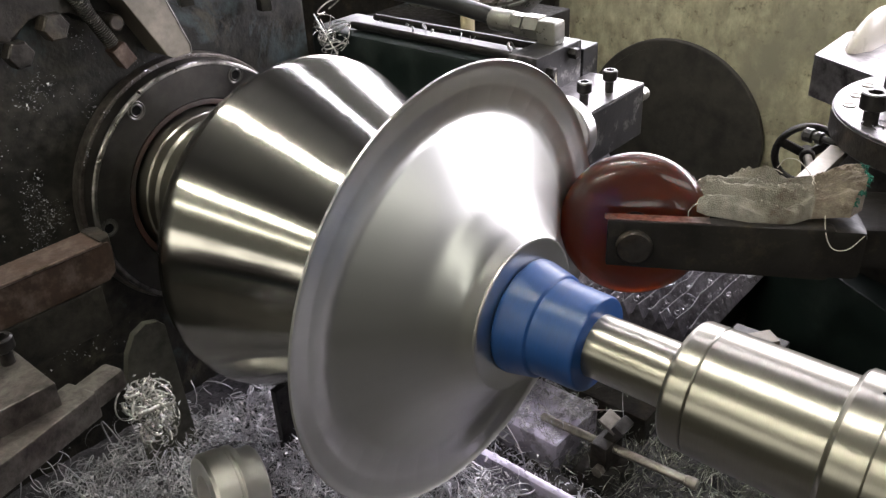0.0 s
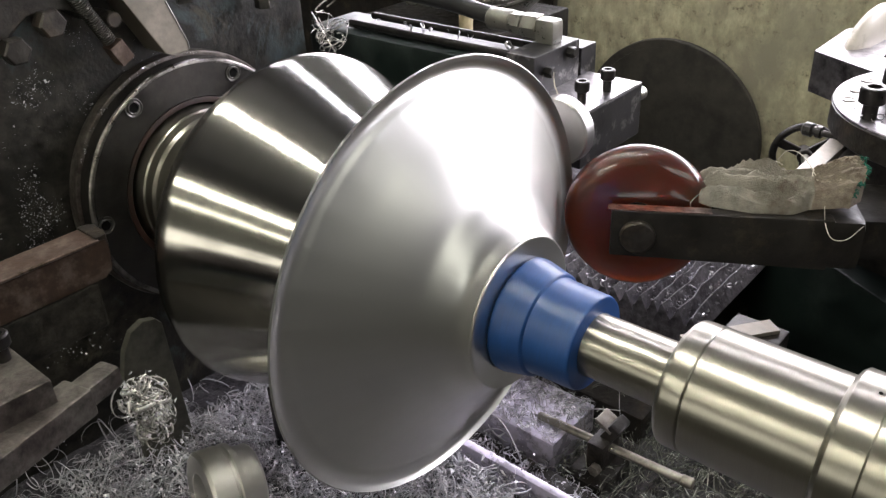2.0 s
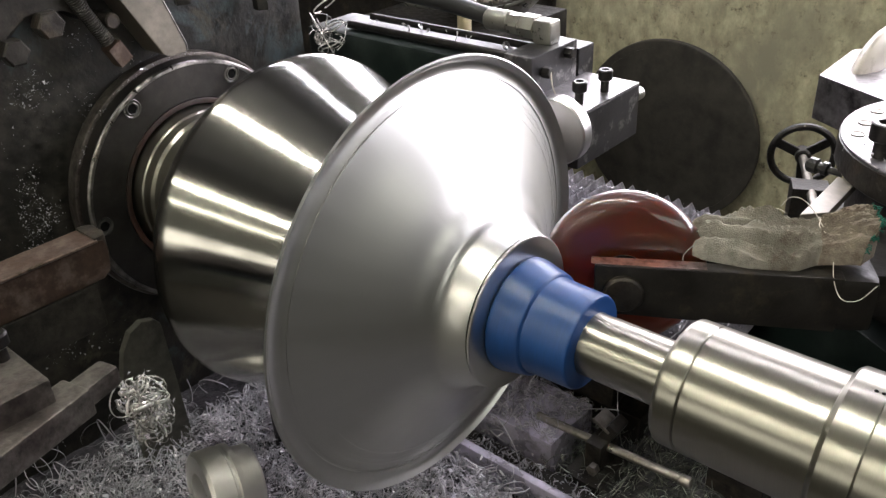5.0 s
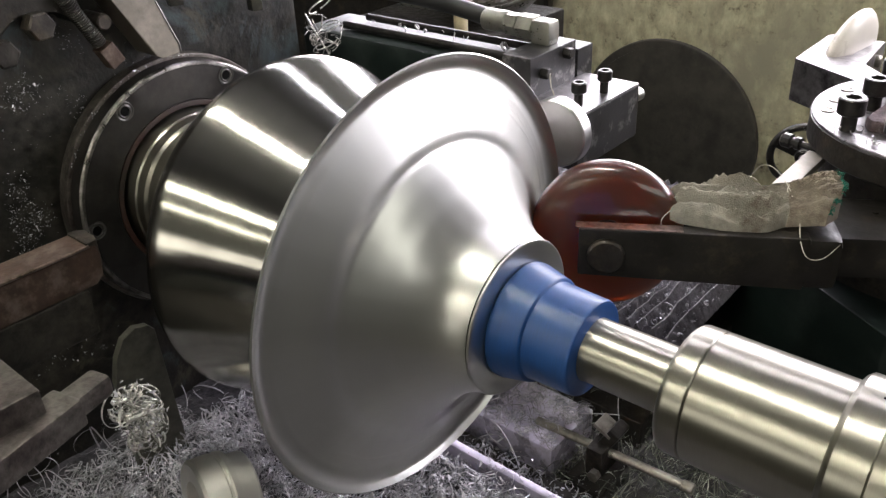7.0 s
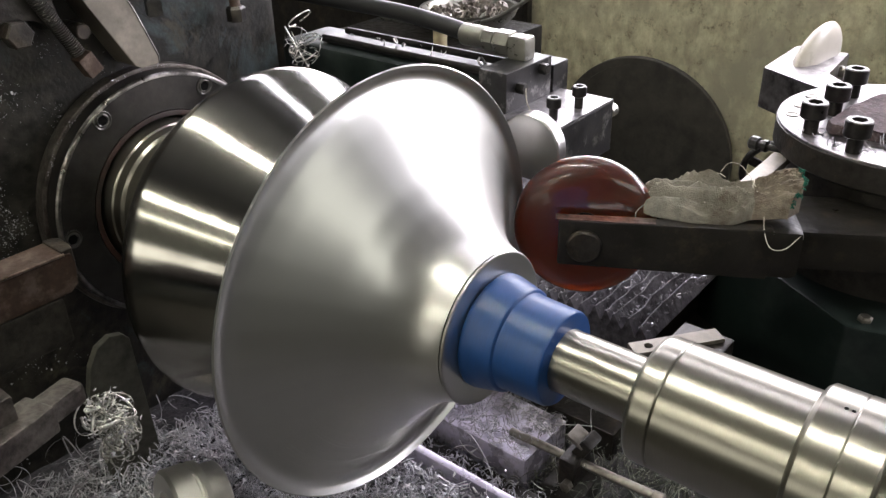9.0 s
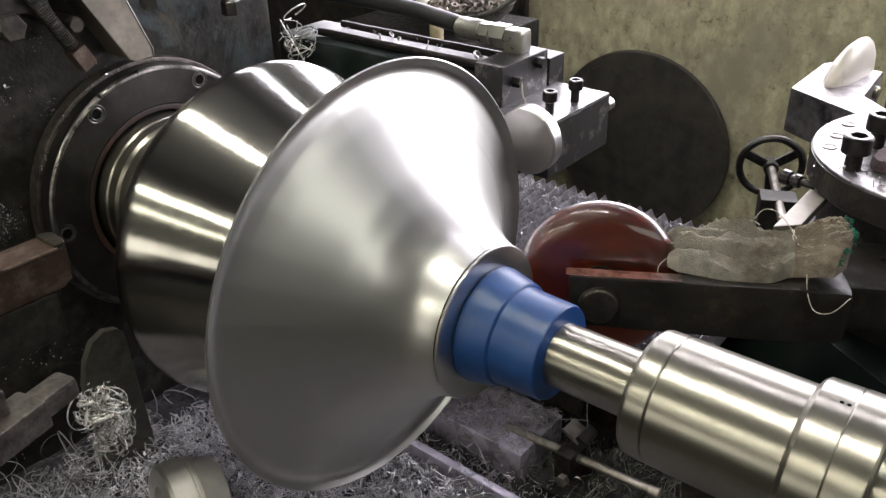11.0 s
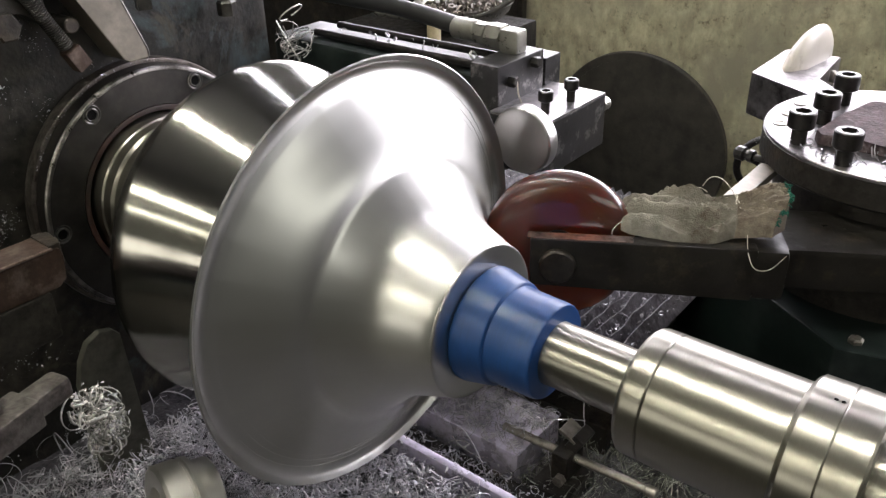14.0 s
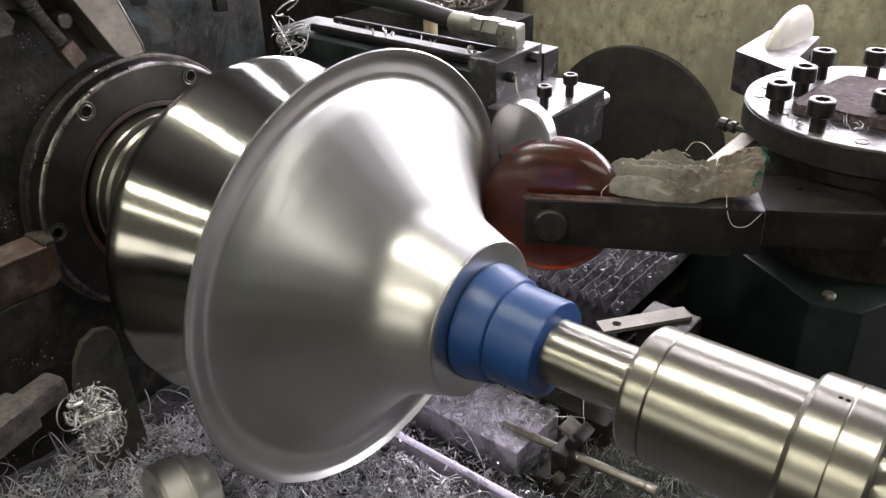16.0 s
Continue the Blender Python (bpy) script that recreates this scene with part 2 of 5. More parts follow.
# ---- mesh helpers ----
def finish(bm, material, name, sharp=35):
    bmesh.ops.recalc_face_normals(bm, faces=bm.faces)
    for fc in bm.faces:
        fc.smooth = True
    for ed in bm.edges:
        if len(ed.link_faces) == 2 and ed.calc_face_angle(0) > radians(sharp):
            ed.smooth = False
    me = bpy.data.meshes.new(name)
    bm.to_mesh(me)
    bm.free()
    me.materials.append(material)
    return me


def part(name, bm, material, parent=None, label="", sharp=35):
    ob = new(name, finish(bm, material, name, sharp))
    flat_faces = ob.modifiers.new("flat_faces", "WEIGHTED_NORMAL")      # large faces stay flat beside their eased edges
    flat_faces.keep_sharp = True
    if parent:
        ob.parent = parent
    if label:
        ob["label"] = label
    return ob


def empty(name, at=(0, 0, 0), rz=0.0):
    ob = new(name)
    ob.empty_display_size = 0.05
    ob.matrix_world = pose(*at, 0, 0, rz)
    return ob


def box(sx, sy, sz, at=(0, 0, 0), bevel=0.003, rot=None, segs=2):
    """A bevelled block with its centre at 'at'."""
    bm = bmesh.new()
    bmesh.ops.create_cube(bm, size=1.0)
    bmesh.ops.scale(bm, vec=(sx, sy, sz), verts=bm.verts)
    if bevel:
        bmesh.ops.bevel(bm, geom=list(bm.edges), offset=bevel, segments=segs, affect="EDGES", profile=0.6)
    m = Matrix.Translation(at) @ (rot if rot is not None else Matrix())
    bmesh.ops.transform(bm, matrix=m, verts=bm.verts)
    return bm


def join(*bms):
    """Several bmeshes in one."""
    out = bms[0]
    for b in bms[1:]:
        me = bpy.data.meshes.new("tmp")
        b.to_mesh(me)
        b.free()
        out.from_mesh(me)
        bpy.data.meshes.remove(me)
    return out


def revolve(profile, segs=96, axis="x", closed=True):
    """A body of revolution from (position, radius) pairs; radius 0 closes an end."""
    bm = bmesh.new()
    rings = []
    for a, r in profile:
        if r <= 1e-6:
            rings.append([bm.verts.new((a, 0, 0))])
        else:
            rings.append([bm.verts.new((a, r * math.cos(2 * math.pi * k / segs), r * math.sin(2 * math.pi * k / segs))) for k in range(segs)])
    pairs = list(zip(rings[:-1], rings[1:]))
    if closed and len(rings[0]) > 1 and len(rings[-1]) > 1:
        pairs.append((rings[-1], rings[0]))
    for p, q in pairs:
        for k in range(segs):
            k2 = (k + 1) % segs
            if len(p) == 1 and len(q) > 1:
                bm.faces.new((p[0], q[k], q[k2]))
            elif len(q) == 1 and len(p) > 1:
                bm.faces.new((p[k], q[0], p[k2]))
            elif len(p) > 1:
                bm.faces.new((p[k], q[k], q[k2], p[k2]))
    if axis == "z":
        bmesh.ops.transform(bm, matrix=Matrix.Rotation(radians(-90), 4, "Y"), verts=bm.verts)
    elif axis == "y":
        bmesh.ops.transform(bm, matrix=Matrix.Rotation(radians(90), 4, "Z"), verts=bm.verts)
    return bm


def moved(bm, m):
    bmesh.ops.transform(bm, matrix=m, verts=bm.verts)
    return bm


def cyl(r, a, b, axis="x", bevel=0.002, segs=32):
    """A round bar from a to b along an axis, edges eased."""
    return revolve([(a, 0), (a, r - bevel), (a + bevel, r), (b - bevel, r), (b, r - bevel), (b, 0)], segs, axis)


def tube(points, r, segs=8, taper=1.0):
    """A round rod along a line of points."""
    bm = bmesh.new()
    pts = [Vector(p) for p in points]
    rings = []
    for i, p in enumerate(pts):
        d = (pts[min(i + 1, len(pts) - 1)] - pts[max(i - 1, 0)]).normalized()
        s = d.orthogonal().normalized() if i == 0 else (side - d * side.dot(d)).normalized()
        side = s
        w = d.cross(s)
        rr = r * (1 + (taper - 1) * i / max(1, len(pts) - 1))
        rings.append([bm.verts.new(p + rr * (s * math.cos(2 * math.pi * k / segs) + w * math.sin(2 * math.pi * k / segs))) for k in range(segs)])
    for a, b in zip(rings[:-1], rings[1:]):
        for k in range(segs):
            bm.faces.new((a[k], a[(k + 1) % segs], b[(k + 1) % segs], b[k]))
    bm.faces.new(rings[0][::-1])
    bm.faces.new(rings[-1])
    return bm


def spline(points, steps=6):
    """Points of a smooth line through the given ones."""
    P = [Vector(p) for p in points]
    P = [P[0] * 2 - P[1]] + P + [P[-1] * 2 - P[-2]]
    out = []
    for i in range(1, len(P) - 2):
        for s in range(steps):
            u = s / steps
            a, b, c, d = P[i - 1], P[i], P[i + 1], P[i + 2]
            out.append(0.5 * (2 * b + (c - a) * u + (2 * a - 5 * b + 4 * c - d) * u * u + (3 * b - a - 3 * c + d) * u ** 3))
    out.append(P[-2])
    return out


def prism(outline, z0, z1, bevel=0.002):
    """A plate with the given outline (x, y), from z0 to z1."""
    bm = bmesh.new()
    low = [bm.verts.new((x, y, z0)) for x, y in outline]
    high = [bm.verts.new((x, y, z1)) for x, y in outline]
    n = len(outline)
    bm.faces.new(low[::-1])
    bm.faces.new(high)
    for k in range(n):
        bm.faces.new((low[k], low[(k + 1) % n], high[(k + 1) % n], high[k]))
    if bevel:
        bmesh.ops.bevel(bm, geom=list(bm.edges), offset=bevel, segments=2, affect="EDGES", profile=0.6)
    return bm


def socket_screw(r, head, shank, shank_r, parent, at, kind="screw"):
    """A cap screw with a hexagon socket, standing upright; at: foot of the shank in the parent's space."""
    bm = revolve([(shank, 0), (shank, shank_r), (shank + 0.002, r - 0.002), (shank + 0.004, r), (shank + head - 0.002, r),
                  (shank + head, r - 0.002), (shank + head, r * 0.62)], 32, "z", closed=False)
    well = []
    for z in (shank + head, shank + head * 0.45):
        well.append([Vector((r * 0.60 * math.cos(math.pi * k / 3), r * 0.60 * math.sin(math.pi * k / 3), z)) for k in range(6)])
    w0 = [bm.verts.new(v) for v in well[0]]
    w1 = [bm.verts.new(v) for v in well[1]]
    for k in range(6):
        bm.faces.new((w0[k], w0[(k + 1) % 6], w1[(k + 1) % 6], w1[k]))
    bm.faces.new(w1)
    rim = [v for v in bm.verts if abs(v.co.z - (shank + head)) < 1e-5 and abs(v.co.xy.length - r * 0.62) < 1e-4]
    rim.sort(key=lambda v: math.atan2(v.co.y, v.co.x))
    for i, v in enumerate(rim):
        a2 = math.atan2(v.co.y, v.co.x)
        k = round(a2 / (math.pi / 3)) % 6
        v2 = rim[(i + 1) % len(rim)]
        k2 = round(math.atan2(v2.co.y, v2.co.x) / (math.pi / 3)) % 6
        bm.faces.new((v, v2, w0[k]) if k == k2 else (v, v2, w0[k2], w0[k]))
    body = cyl(shank_r, -0.01, shank + 0.001, "z", 0.001, 20)
    ob = part(kind, moved(join(bm, body), Matrix.Translation(at)), M_black, parent, "black socket-head cap screw")
    return ob


# ---- structure: floor, walls with window bands, ceiling; unseen dark surfaces shape the reflections ----
def structure(name, bm, material, label, category):
    return tagged(part(name, bm, material), label, category, kind="structure")


structure("floor", box(6.4, 5.4, 0.1, (0.1, -0.65, -0.05), 0), M_floor, "dark oily concrete workshop floor", "floor")
# upper part, out of view, split off and darkened to grey the mandrel's reflection
structure("wall_back_upper", box(6.4, 0.15, 1.25, (0.1, 1.93, up(1.16) + 0.625), 0), M_hall, "unseen upper wall above the window band, added dark for reflections", "wall")
structure("wall_back", join(box(6.4, 0.15, up(0.36), (0.1, 1.93, up(0.36) / 2), 0),
                            box(0.7, 0.15, 0.84, (-2.75, 1.93, up(0.76)), 0),
                            box(0.8, 0.15, 0.84, (2.9, 1.93, up(0.76)), 0)),
          M_wall, "stained yellowish plaster wall with dark specks", "wall")
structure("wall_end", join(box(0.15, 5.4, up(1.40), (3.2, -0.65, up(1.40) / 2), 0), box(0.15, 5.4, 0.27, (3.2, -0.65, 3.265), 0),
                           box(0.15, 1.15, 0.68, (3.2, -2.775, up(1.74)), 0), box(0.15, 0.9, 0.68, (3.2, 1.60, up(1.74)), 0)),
          M_hall, "unseen dark end wall with a window band", "wall")
structure("wall_front", join(box(1.55, 0.15, 3.4, (-2.32, -3.3, 1.7), 0), box(2.85, 0.15, 3.4, (1.87, -3.3, 1.7), 0), box(2.0, 0.15, 3.4 - up(0.64), (-0.55, -3.3, (3.4 + up(0.64)) / 2), 0), box(2.0, 0.15, up(-0.44), (-0.55, -3.3, up(-0.44) / 2), 0)), M_hall, "unseen dark front wall of the hall", "wall")
structure("wall_head_end", box(0.15, 5.4, 3.4, (-3.0, -0.65, 1.7), 0), M_hall, "unseen dark wall behind the headstock", "wall")
structure("ceiling", box(6.4, 5.4, 0.1, (0.1, -0.65, 3.45), 0), M_ceil, "unseen dark workshop ceiling", "ceiling")
structure("window_frame", join(box(4.9, 0.05, 0.03, (0.05, 1.93, up(0.375)), 0.004), box(4.9, 0.05, 0.03, (0.05, 1.93, up(1.145)), 0.004),
                               *[box(0.025, 0.05, 0.74, (-2.39 + 1.627 * k, 1.93, up(0.76)), 0.004) for k in range(4)]),
          M_greybar, "grey steel window frame high in the wall", "window frame")


def tube_light(x0, x1, y, z, power, color):
    root = empty("ceiling_tube_light", ((x0 + x1) / 2, y, up(z)))
    tagged(root, "fluorescent tube light on a white batten", "lamp", "ceiling tube lights")
    h = (x1 - x0) / 2
    part("batten", box(2 * h, 0.08, 0.05, (0, 0, 0.05), 0.004), M_hall, root)
    for sx in (-0.7, 0.7):
        top = 3.4 - up(z)
        part("hanger", cyl(0.005, 0.07, top, "z", 0.001, 8), M_hall, root)
        root.children[-1].location.x = sx * h
    m = bpy.data.materials.new("lit_tube")
    m.use_nodes = True
    bs = m.node_tree.nodes["Principled BSDF"]
    bs.inputs["Base Color"].default_value = (0.8, 0.8, 0.8, 1)
    bs.inputs["Emission Color"].default_value = (*color, 1)
    bs.inputs["Emission Strength"].default_value = power
    part("tube", cyl(0.019, -h + 0.02, h - 0.02, "x", 0.003, 16), m, root, "lit white glass tube")
    return root


for args in ((-1.5, 0.9, -0.45, 2.1, 150, (1.0, 0.97, 0.86)), (-1.7, 0.9, -2.45, 1.66, 58, (1.0, 0.96, 0.80)),
             (-1.7, 0.9, -2.85, 1.30, 14, (1.0, 0.96, 0.80)), (-1.9, 0.6, 1.15, 1.75, 50, (0.92, 0.88, 1.0))):
    tube_light(*args)

# ---- headstock with its bearing cover ----
headstock = empty("headstock", (-0.64, 0, up(0)))
tagged(headstock, "oily dark grey-green cast headstock with speckled paint", "headstock")
part("casting", box(0.9, 1.75, 1.5, (-0.452, -0.565, -0.27), 0.02), M_cast, headstock)
cover_ring = part("cover_ring", revolve([(-0.002, 0.150), (-0.002, 0.2165), (0.026, 0.2165), (0.0425, 0.2165), (0.0425, 0.2085), (0.0460, 0.2085), (0.0460, 0.152), (0.043, 0.150)], 160), M_cover, headstock, "oiled round bearing cover plate")
part("cover_edge", revolve([(0.0430, 0.2088), (0.0468, 0.2088), (0.0475, 0.2098), (0.0470, 0.2135), (0.0445, 0.2160), (0.0430, 0.2163)], 160), M_edge, headstock, "bright worn rim of the cover")
part("back_flange", revolve([(-0.002, 0.2170), (-0.002, 0.2245), (0.014, 0.2250), (0.019, 0.2235), (0.020, 0.2215), (0.020, 0.2170)], 160), M_greydark, headstock, "grimy worn flange behind the cover")
part("oil_seal", revolve([(0.02, 0.1395), (0.044, 0.1405), (0.0465, 0.142), (0.0468, 0.147), (0.0455, 0.1502), (0.03, 0.1502)], 128), M_seal, headstock, "brown oil seal ring")
for k in range(6):
    a = radians(1.5 + 60 * k)
    m = Matrix.Translation((0.0458, 0.1965 * math.cos(a), 0.1965 * math.sin(a)))
    part("bolt", moved(revolve([(-0.004, 0.0080), (0.0016, 0.0084), (0.0022, 0.0094), (0.0016, 0.0108), (0.0004, 0.0120), (0.0010, 0.0136), (0.0018, 0.0146), (0.0014, 0.0158), (-0.002, 0.0162)], 28, closed=False), m),
         M_bolt, cover_ring, "countersunk socket screw")
    part("socket", moved(revolve([(0.0006, 0), (0.0006, 0.0060), (0.0010, 0.0088)], 6, closed=False), m), M_recess_shade, cover_ring, "shallow hexagon socket, its shade in the colour")

# ---- mandrel on the spindle nose ----
mandrel = empty("spinning_mandrel", (0, 0, up(0)))
tagged(mandrel, "polished turned steel cone mandrel on the spindle nose", "mandrel")
part("spindle_nose", revolve([(-0.64, 0), (-0.64, 0.1345), (-0.575, 0.1345), (-0.572, 0.1320), (-0.553, 0.1320), (-0.548, 0.1275), (-0.545, 0.1275), (-0.541, 0.1310), (-0.520, 0.1315), (-0.515, 0.137),
                              (-0.490, 0.139), (-0.47, 0.139), (-0.47, 0)], 128), M_bright, mandrel, "stepped bright spindle nose")
part("cone", revolve([(-0.47, 0), (-0.47, 0.138), (-0.44, 0.175), (-0.40, 0.214), (-0.362, 0.246), (-0.345, 0.257), (-0.331, 0.2650), (-0.323, 0.2675), (-0.316, 0.2672), (-0.306, 0.2640),
                      (-0.1, 0.1800), (0.086, 0.1005), (0.089, 0.098), (0.089, 0)], 192), M_mandrel, mandrel)

# ---- tailstock ----
cap = empty("pressure_pad", (0, 0, up(0)))
tagged(cap, "blue nylon pressure pad on a bright tail shaft", "pressure pad")
part("pad", revolve([(0.0965, 0), (0.0965, 0.0750), (0.0985, 0.0772), (0.104, 0.0774), (0.1385, 0.0695), (0.1405, 0.0675), (0.1415, 0.0648), (0.144, 0.0640), (0.200, 0.0622), (0.2035, 0.0605),
                     (0.205, 0.0575), (0.205, 0)], 128), M_blue, cap)
part("shaft", revolve([(0.20, 0), (0.20, 0.0405), (0.207, 0.0405), (0.209, 0.0400), (0.225, 0.0400), (0.226, 0.0404), (0.33, 0.0404), (0.33, 0)], 96), M_bright, cap, "bright turned steel shaft")

tail = empty("tailstock_quill", (0, 0, up(0)))
tagged(tail, "bright turned live-centre housing with collars on the tailstock quill", "tailstock")
part("front_ring", revolve([(0.318, 0.0405), (0.318, 0.067), (0.3205, 0.0715), (0.3235, 0.0745), (0.3265, 0.0755), (0.3475, 0.0757), (0.3490, 0.0745), (0.3490, 0.0405)], 128), M_bright, tail)
part("housing", revolve([(0.3490, 0), (0.3490, 0.0735), (0.3512, 0.0757), (0.4975, 0.0757), (0.503, 0.0735), (0.503, 0)], 128), M_bright, tail)
part("collar", revolve([(0.489, 0.072), (0.489, 0.078), (0.4915, 0.0835), (0.496, 0.0875), (0.5285, 0.0880), (0.5295, 0.0872), (0.5295, 0.06)], 128), M_bright, tail, "scuffed bright collar")
part("collar", revolve([(0.5297, 0.05), (0.5297, 0.0875), (0.531, 0.0885), (0.5635, 0.0885), (0.566, 0.0865), (0.566, 0.05)], 128), M_bright, tail, "scuffed bright collar with prick marks")
part("quill", revolve([(0.562, 0), (0.562, 0.060), (0.90, 0.060), (0.90, 0)], 96), M_bright, tail)
for x in (0.5179, 0.5246):
    part("prick_mark", moved(cyl(0.0022, 0.0, 0.0004, "z", 0.0001, 12), Matrix.Translation((x, -0.008, 0.0876))), M_recess_shade, tail, "small prick mark, its pit shade in the colour")
part("tail_body", box(0.5, 0.34, 0.42, (1.15, 0, -0.04), 0.02), M_cast, tail, "dark cast tailstock body")

# ---- bed and chip tray ----
bed = empty("lathe_bed", (0, 0, 0))
tagged(bed, "dark oily cast lathe bed under heaps of chips", "lathe bed")
part("tray", box(2.6, 1.62, up(-0.44), (0.10, 0.19, up(-0.44) / 2), 0.01), M_dark, bed)
part("way_plate", box(0.36, 0.13, 0.08, (-0.125, 0.212, up(-0.400)), 0.004), M_sheen, bed, "oily flat way, lavender window sheen in its colour")
part("way_ledge", box(1.1, 0.016, 0.075, (0.30, 0.072, up(-0.405)), 0.004), M_sheen, bed, "narrow oily ledge, lavender sheen in its colour")
part("way_wall", box(1.1, 0.05, 0.05, (0.30, 0.105, up(-0.42)), 0.004), M_dark, bed)

# ---- hydraulic unit on the far side ----
hyd = empty("hydraulic_slide", (0, 0, up(0)))
tagged(hyd, "dark green hydraulic cylinder with a bright steel end block", "hydraulic cylinder")
part("cylinder", revolve([(-0.70, 0), (-0.70, 0.058), (-0.165, 0.058), (-0.165, 0)], 64), M_green, hyd)
hyd.children[0].matrix_basis = pose(0, 0.445, 0.115)
part("cylinder_body", box(0.56, 0.135, 0.14, (-0.44, 0.445, 0.105), 0.012), M_green, hyd)
part("bracket", box(0.12, 0.10, 0.474, (-0.60, 0.50, -0.203), 0.004), M_dark, hyd, "dark bracket on the bed")
part("top_strip", box(0.46, 0.05, 0.006, (-0.40, 0.425, 0.182), 0.001), M_sideplate, hyd, "oil-wet steel strip")
for y in (0.405, 0.470):
    part("tie_rod", moved(cyl(0.007, -0.62, -0.2, "x", 0.001, 16), Matrix.Translation((0, y, 0.186))), M_black, hyd, "dark tie rod")
end_block = part("end_block", box(0.058, 0.138, 0.135, (-0.182, 0.444, 0.132), 0.003), M_sideplate, hyd, "ground steel end block")
part("rear_block", box(0.05, 0.05, 0.11, (-0.178, 0.545, 0.125), 0.003), M_sideplate, hyd)
# Darker sides and a brighter top put the window's reflection into the colours.
tool_block = part("tool_block", box(0.112, 0.195, 0.092, (-0.101, 0.452, 0.0810), 0.003), M_sideplate, hyd, "smeared steel block, sides darkened in the colour")
part("block_top", box(0.110, 0.193, 0.004, (-0.101, 0.452, 0.1285), 0.001), M_plate, hyd, "ground top face, window reflection in its brighter colour")
for x, y in ((-0.075, 0.400), (-0.072, 0.475)):
    socket_screw(0.0125, 0.020, 0.020, 0.0075, tool_block, (x, y, 0.129))
for y, z in ((0.410, 0.168), (0.478, 0.185)):
    part("face_bolt", moved(cyl(0.010, -0.155, -0.138, "x", 0.002, 6), Matrix.Translation((0, y, z))), M_black, end_block, "dark hexagon bolt")
part("lock_wire", tube(spline([(-0.140, 0.412, 0.172), (-0.132, 0.405, 0.150), (-0.128, 0.408, 0.136), (-0.120, 0.395, 0.1315), (-0.128, 0.372, 0.132)]), 0.0012, 6), M_thread, hyd, "pale lock wire")
part("side_plug", moved(cyl(0.012, 0, 0.024, "y", 0.003, 20), Matrix.Translation((-0.056, 0.548, 0.104))), M_zinc, hyd)
part("support_roller", moved(revolve([(0.3525, 0), (0.3525, 0.054), (0.3505, 0.056), (0.3300, 0.056), (0.3275, 0.0535), (0.3270, 0.050), (0.3270, 0)], 96, "y"), Matrix.Translation((-0.074, 0, 0.104))), M_brushed, hyd, "bright brushed steel roller")
part("roller_shaft", moved(cyl(0.02, 0.34, 0.40, "y", 0.002, 24), Matrix.Translation((-0.074, 0, 0.104))), M_dark, hyd)

hose = empty("hydraulic_hose", (0, 0, up(0)))
tagged(hose, "black rubber hydraulic hose with zinc-plated fittings", "hose")
part("rubber", tube(spline([(-0.80, 0.50, 0.235), (-0.62, 0.488, 0.238), (-0.45, 0.478, 0.238), (-0.300, 0.468, 0.226)]), 0.016, 16), M_rubber, hose)
part("ferrule", moved(cyl(0.0195, -0.315, -0.262, "x", 0.003, 24), Matrix.Translation((0, 0.467, 0.224))), M_zinc, hose)
part("nut", moved(revolve([(-0.262, 0), (-0.262, 0.020), (-0.240, 0.020), (-0.240, 0)], 6), Matrix.Translation((0, 0.466, 0.223))), M_zinc, hose)
part("nut", moved(revolve([(-0.236, 0), (-0.236, 0.022), (-0.205, 0.022), (-0.205, 0)], 6), Matrix.Translation((0, 0.466, 0.223))), M_zinc, hose)
part("elbow", join(box(0.040, 0.034, 0.042, (-0.187, 0.466, 0.219), 0.008), moved(cyl(0.015, -0.035, 0.0, "z", 0.001, 20), Matrix.Translation((-0.186, 0.466, 0.232)))), M_zinc, hose)

# ---- blank leaning on the back wall ----
blank = empty("round_blank", (-0.585, 1.80, up(-0.50)))
blank.matrix_world = pose(-0.585, 1.80, up(-0.50), 3)
tagged(blank, "large dark round steel blank leaning on the wall", "steel disc")
part("plate", revolve([(-0.010, 0), (-0.010, 0.300), (0.010, 0.300), (0.010, 0)], 128, "y"), M_disc, blank)
part("edge_ring", revolve([(-0.0106, 0.3003), (-0.0106, 0.3235), (-0.0085, 0.3260), (0.0085, 0.3260), (0.0106, 0.3235), (0.0106, 0.3003)], 128, "y"), M_disc, blank, "dark edge ring")
part("prop", box(0.10, 0.06, up(-0.83), (0, 0.0, -0.328 - up(-0.83) / 2), 0.004), M_dark, blank)

# ---- tools on the headstock face ----
def bar_between(name, a, b, w, h, material, parent=None, label=""):
    a, b = Vector(a), Vector(b)
    d = b - a
    rot = d.to_track_quat("X", "Z").to_matrix().to_4x4()
    return part(name, box(d.length, w, h, (a + b) / 2, 0.003, rot), material, parent, label)


def side_prism(outline, x0, x1, bevel=0.003):
    """A plate cut to an outline in (y, z), between two stations along the axis."""
    bm = prism(outline, x0, x1, bevel)
    return moved(bm, Matrix(((0, 0, 1, 0), (1, 0, 0, 0), (0, 1, 0, 0), (0, 0, 0, 1))))


flat = tagged(part("flat_bar", moved(side_prism([(-0.200, 0.545), (-0.130, 0.545), (-0.025, 0.331), (0.004, 0.252), (0.004, 0.238), (-0.028, 0.237), (-0.040, 0.243), (-0.094, 0.343)], -0.632, -0.572), Matrix.Translation((0, 0, AXIS))), M_greybar),
              "scuffed grey flat steel bar above the bearing cover", "steel bar")
part("worn_edge", tube([(-0.5722, -0.130, up(0.545)), (-0.5722, -0.025, up(0.331)), (-0.5722, 0.0035, up(0.252)), (-0.5722, 0.0035, up(0.240))], 0.0016, 6), M_edge, flat, "bright worn edge")
rod = empty("threaded_rod", (0, 0, up(0)))
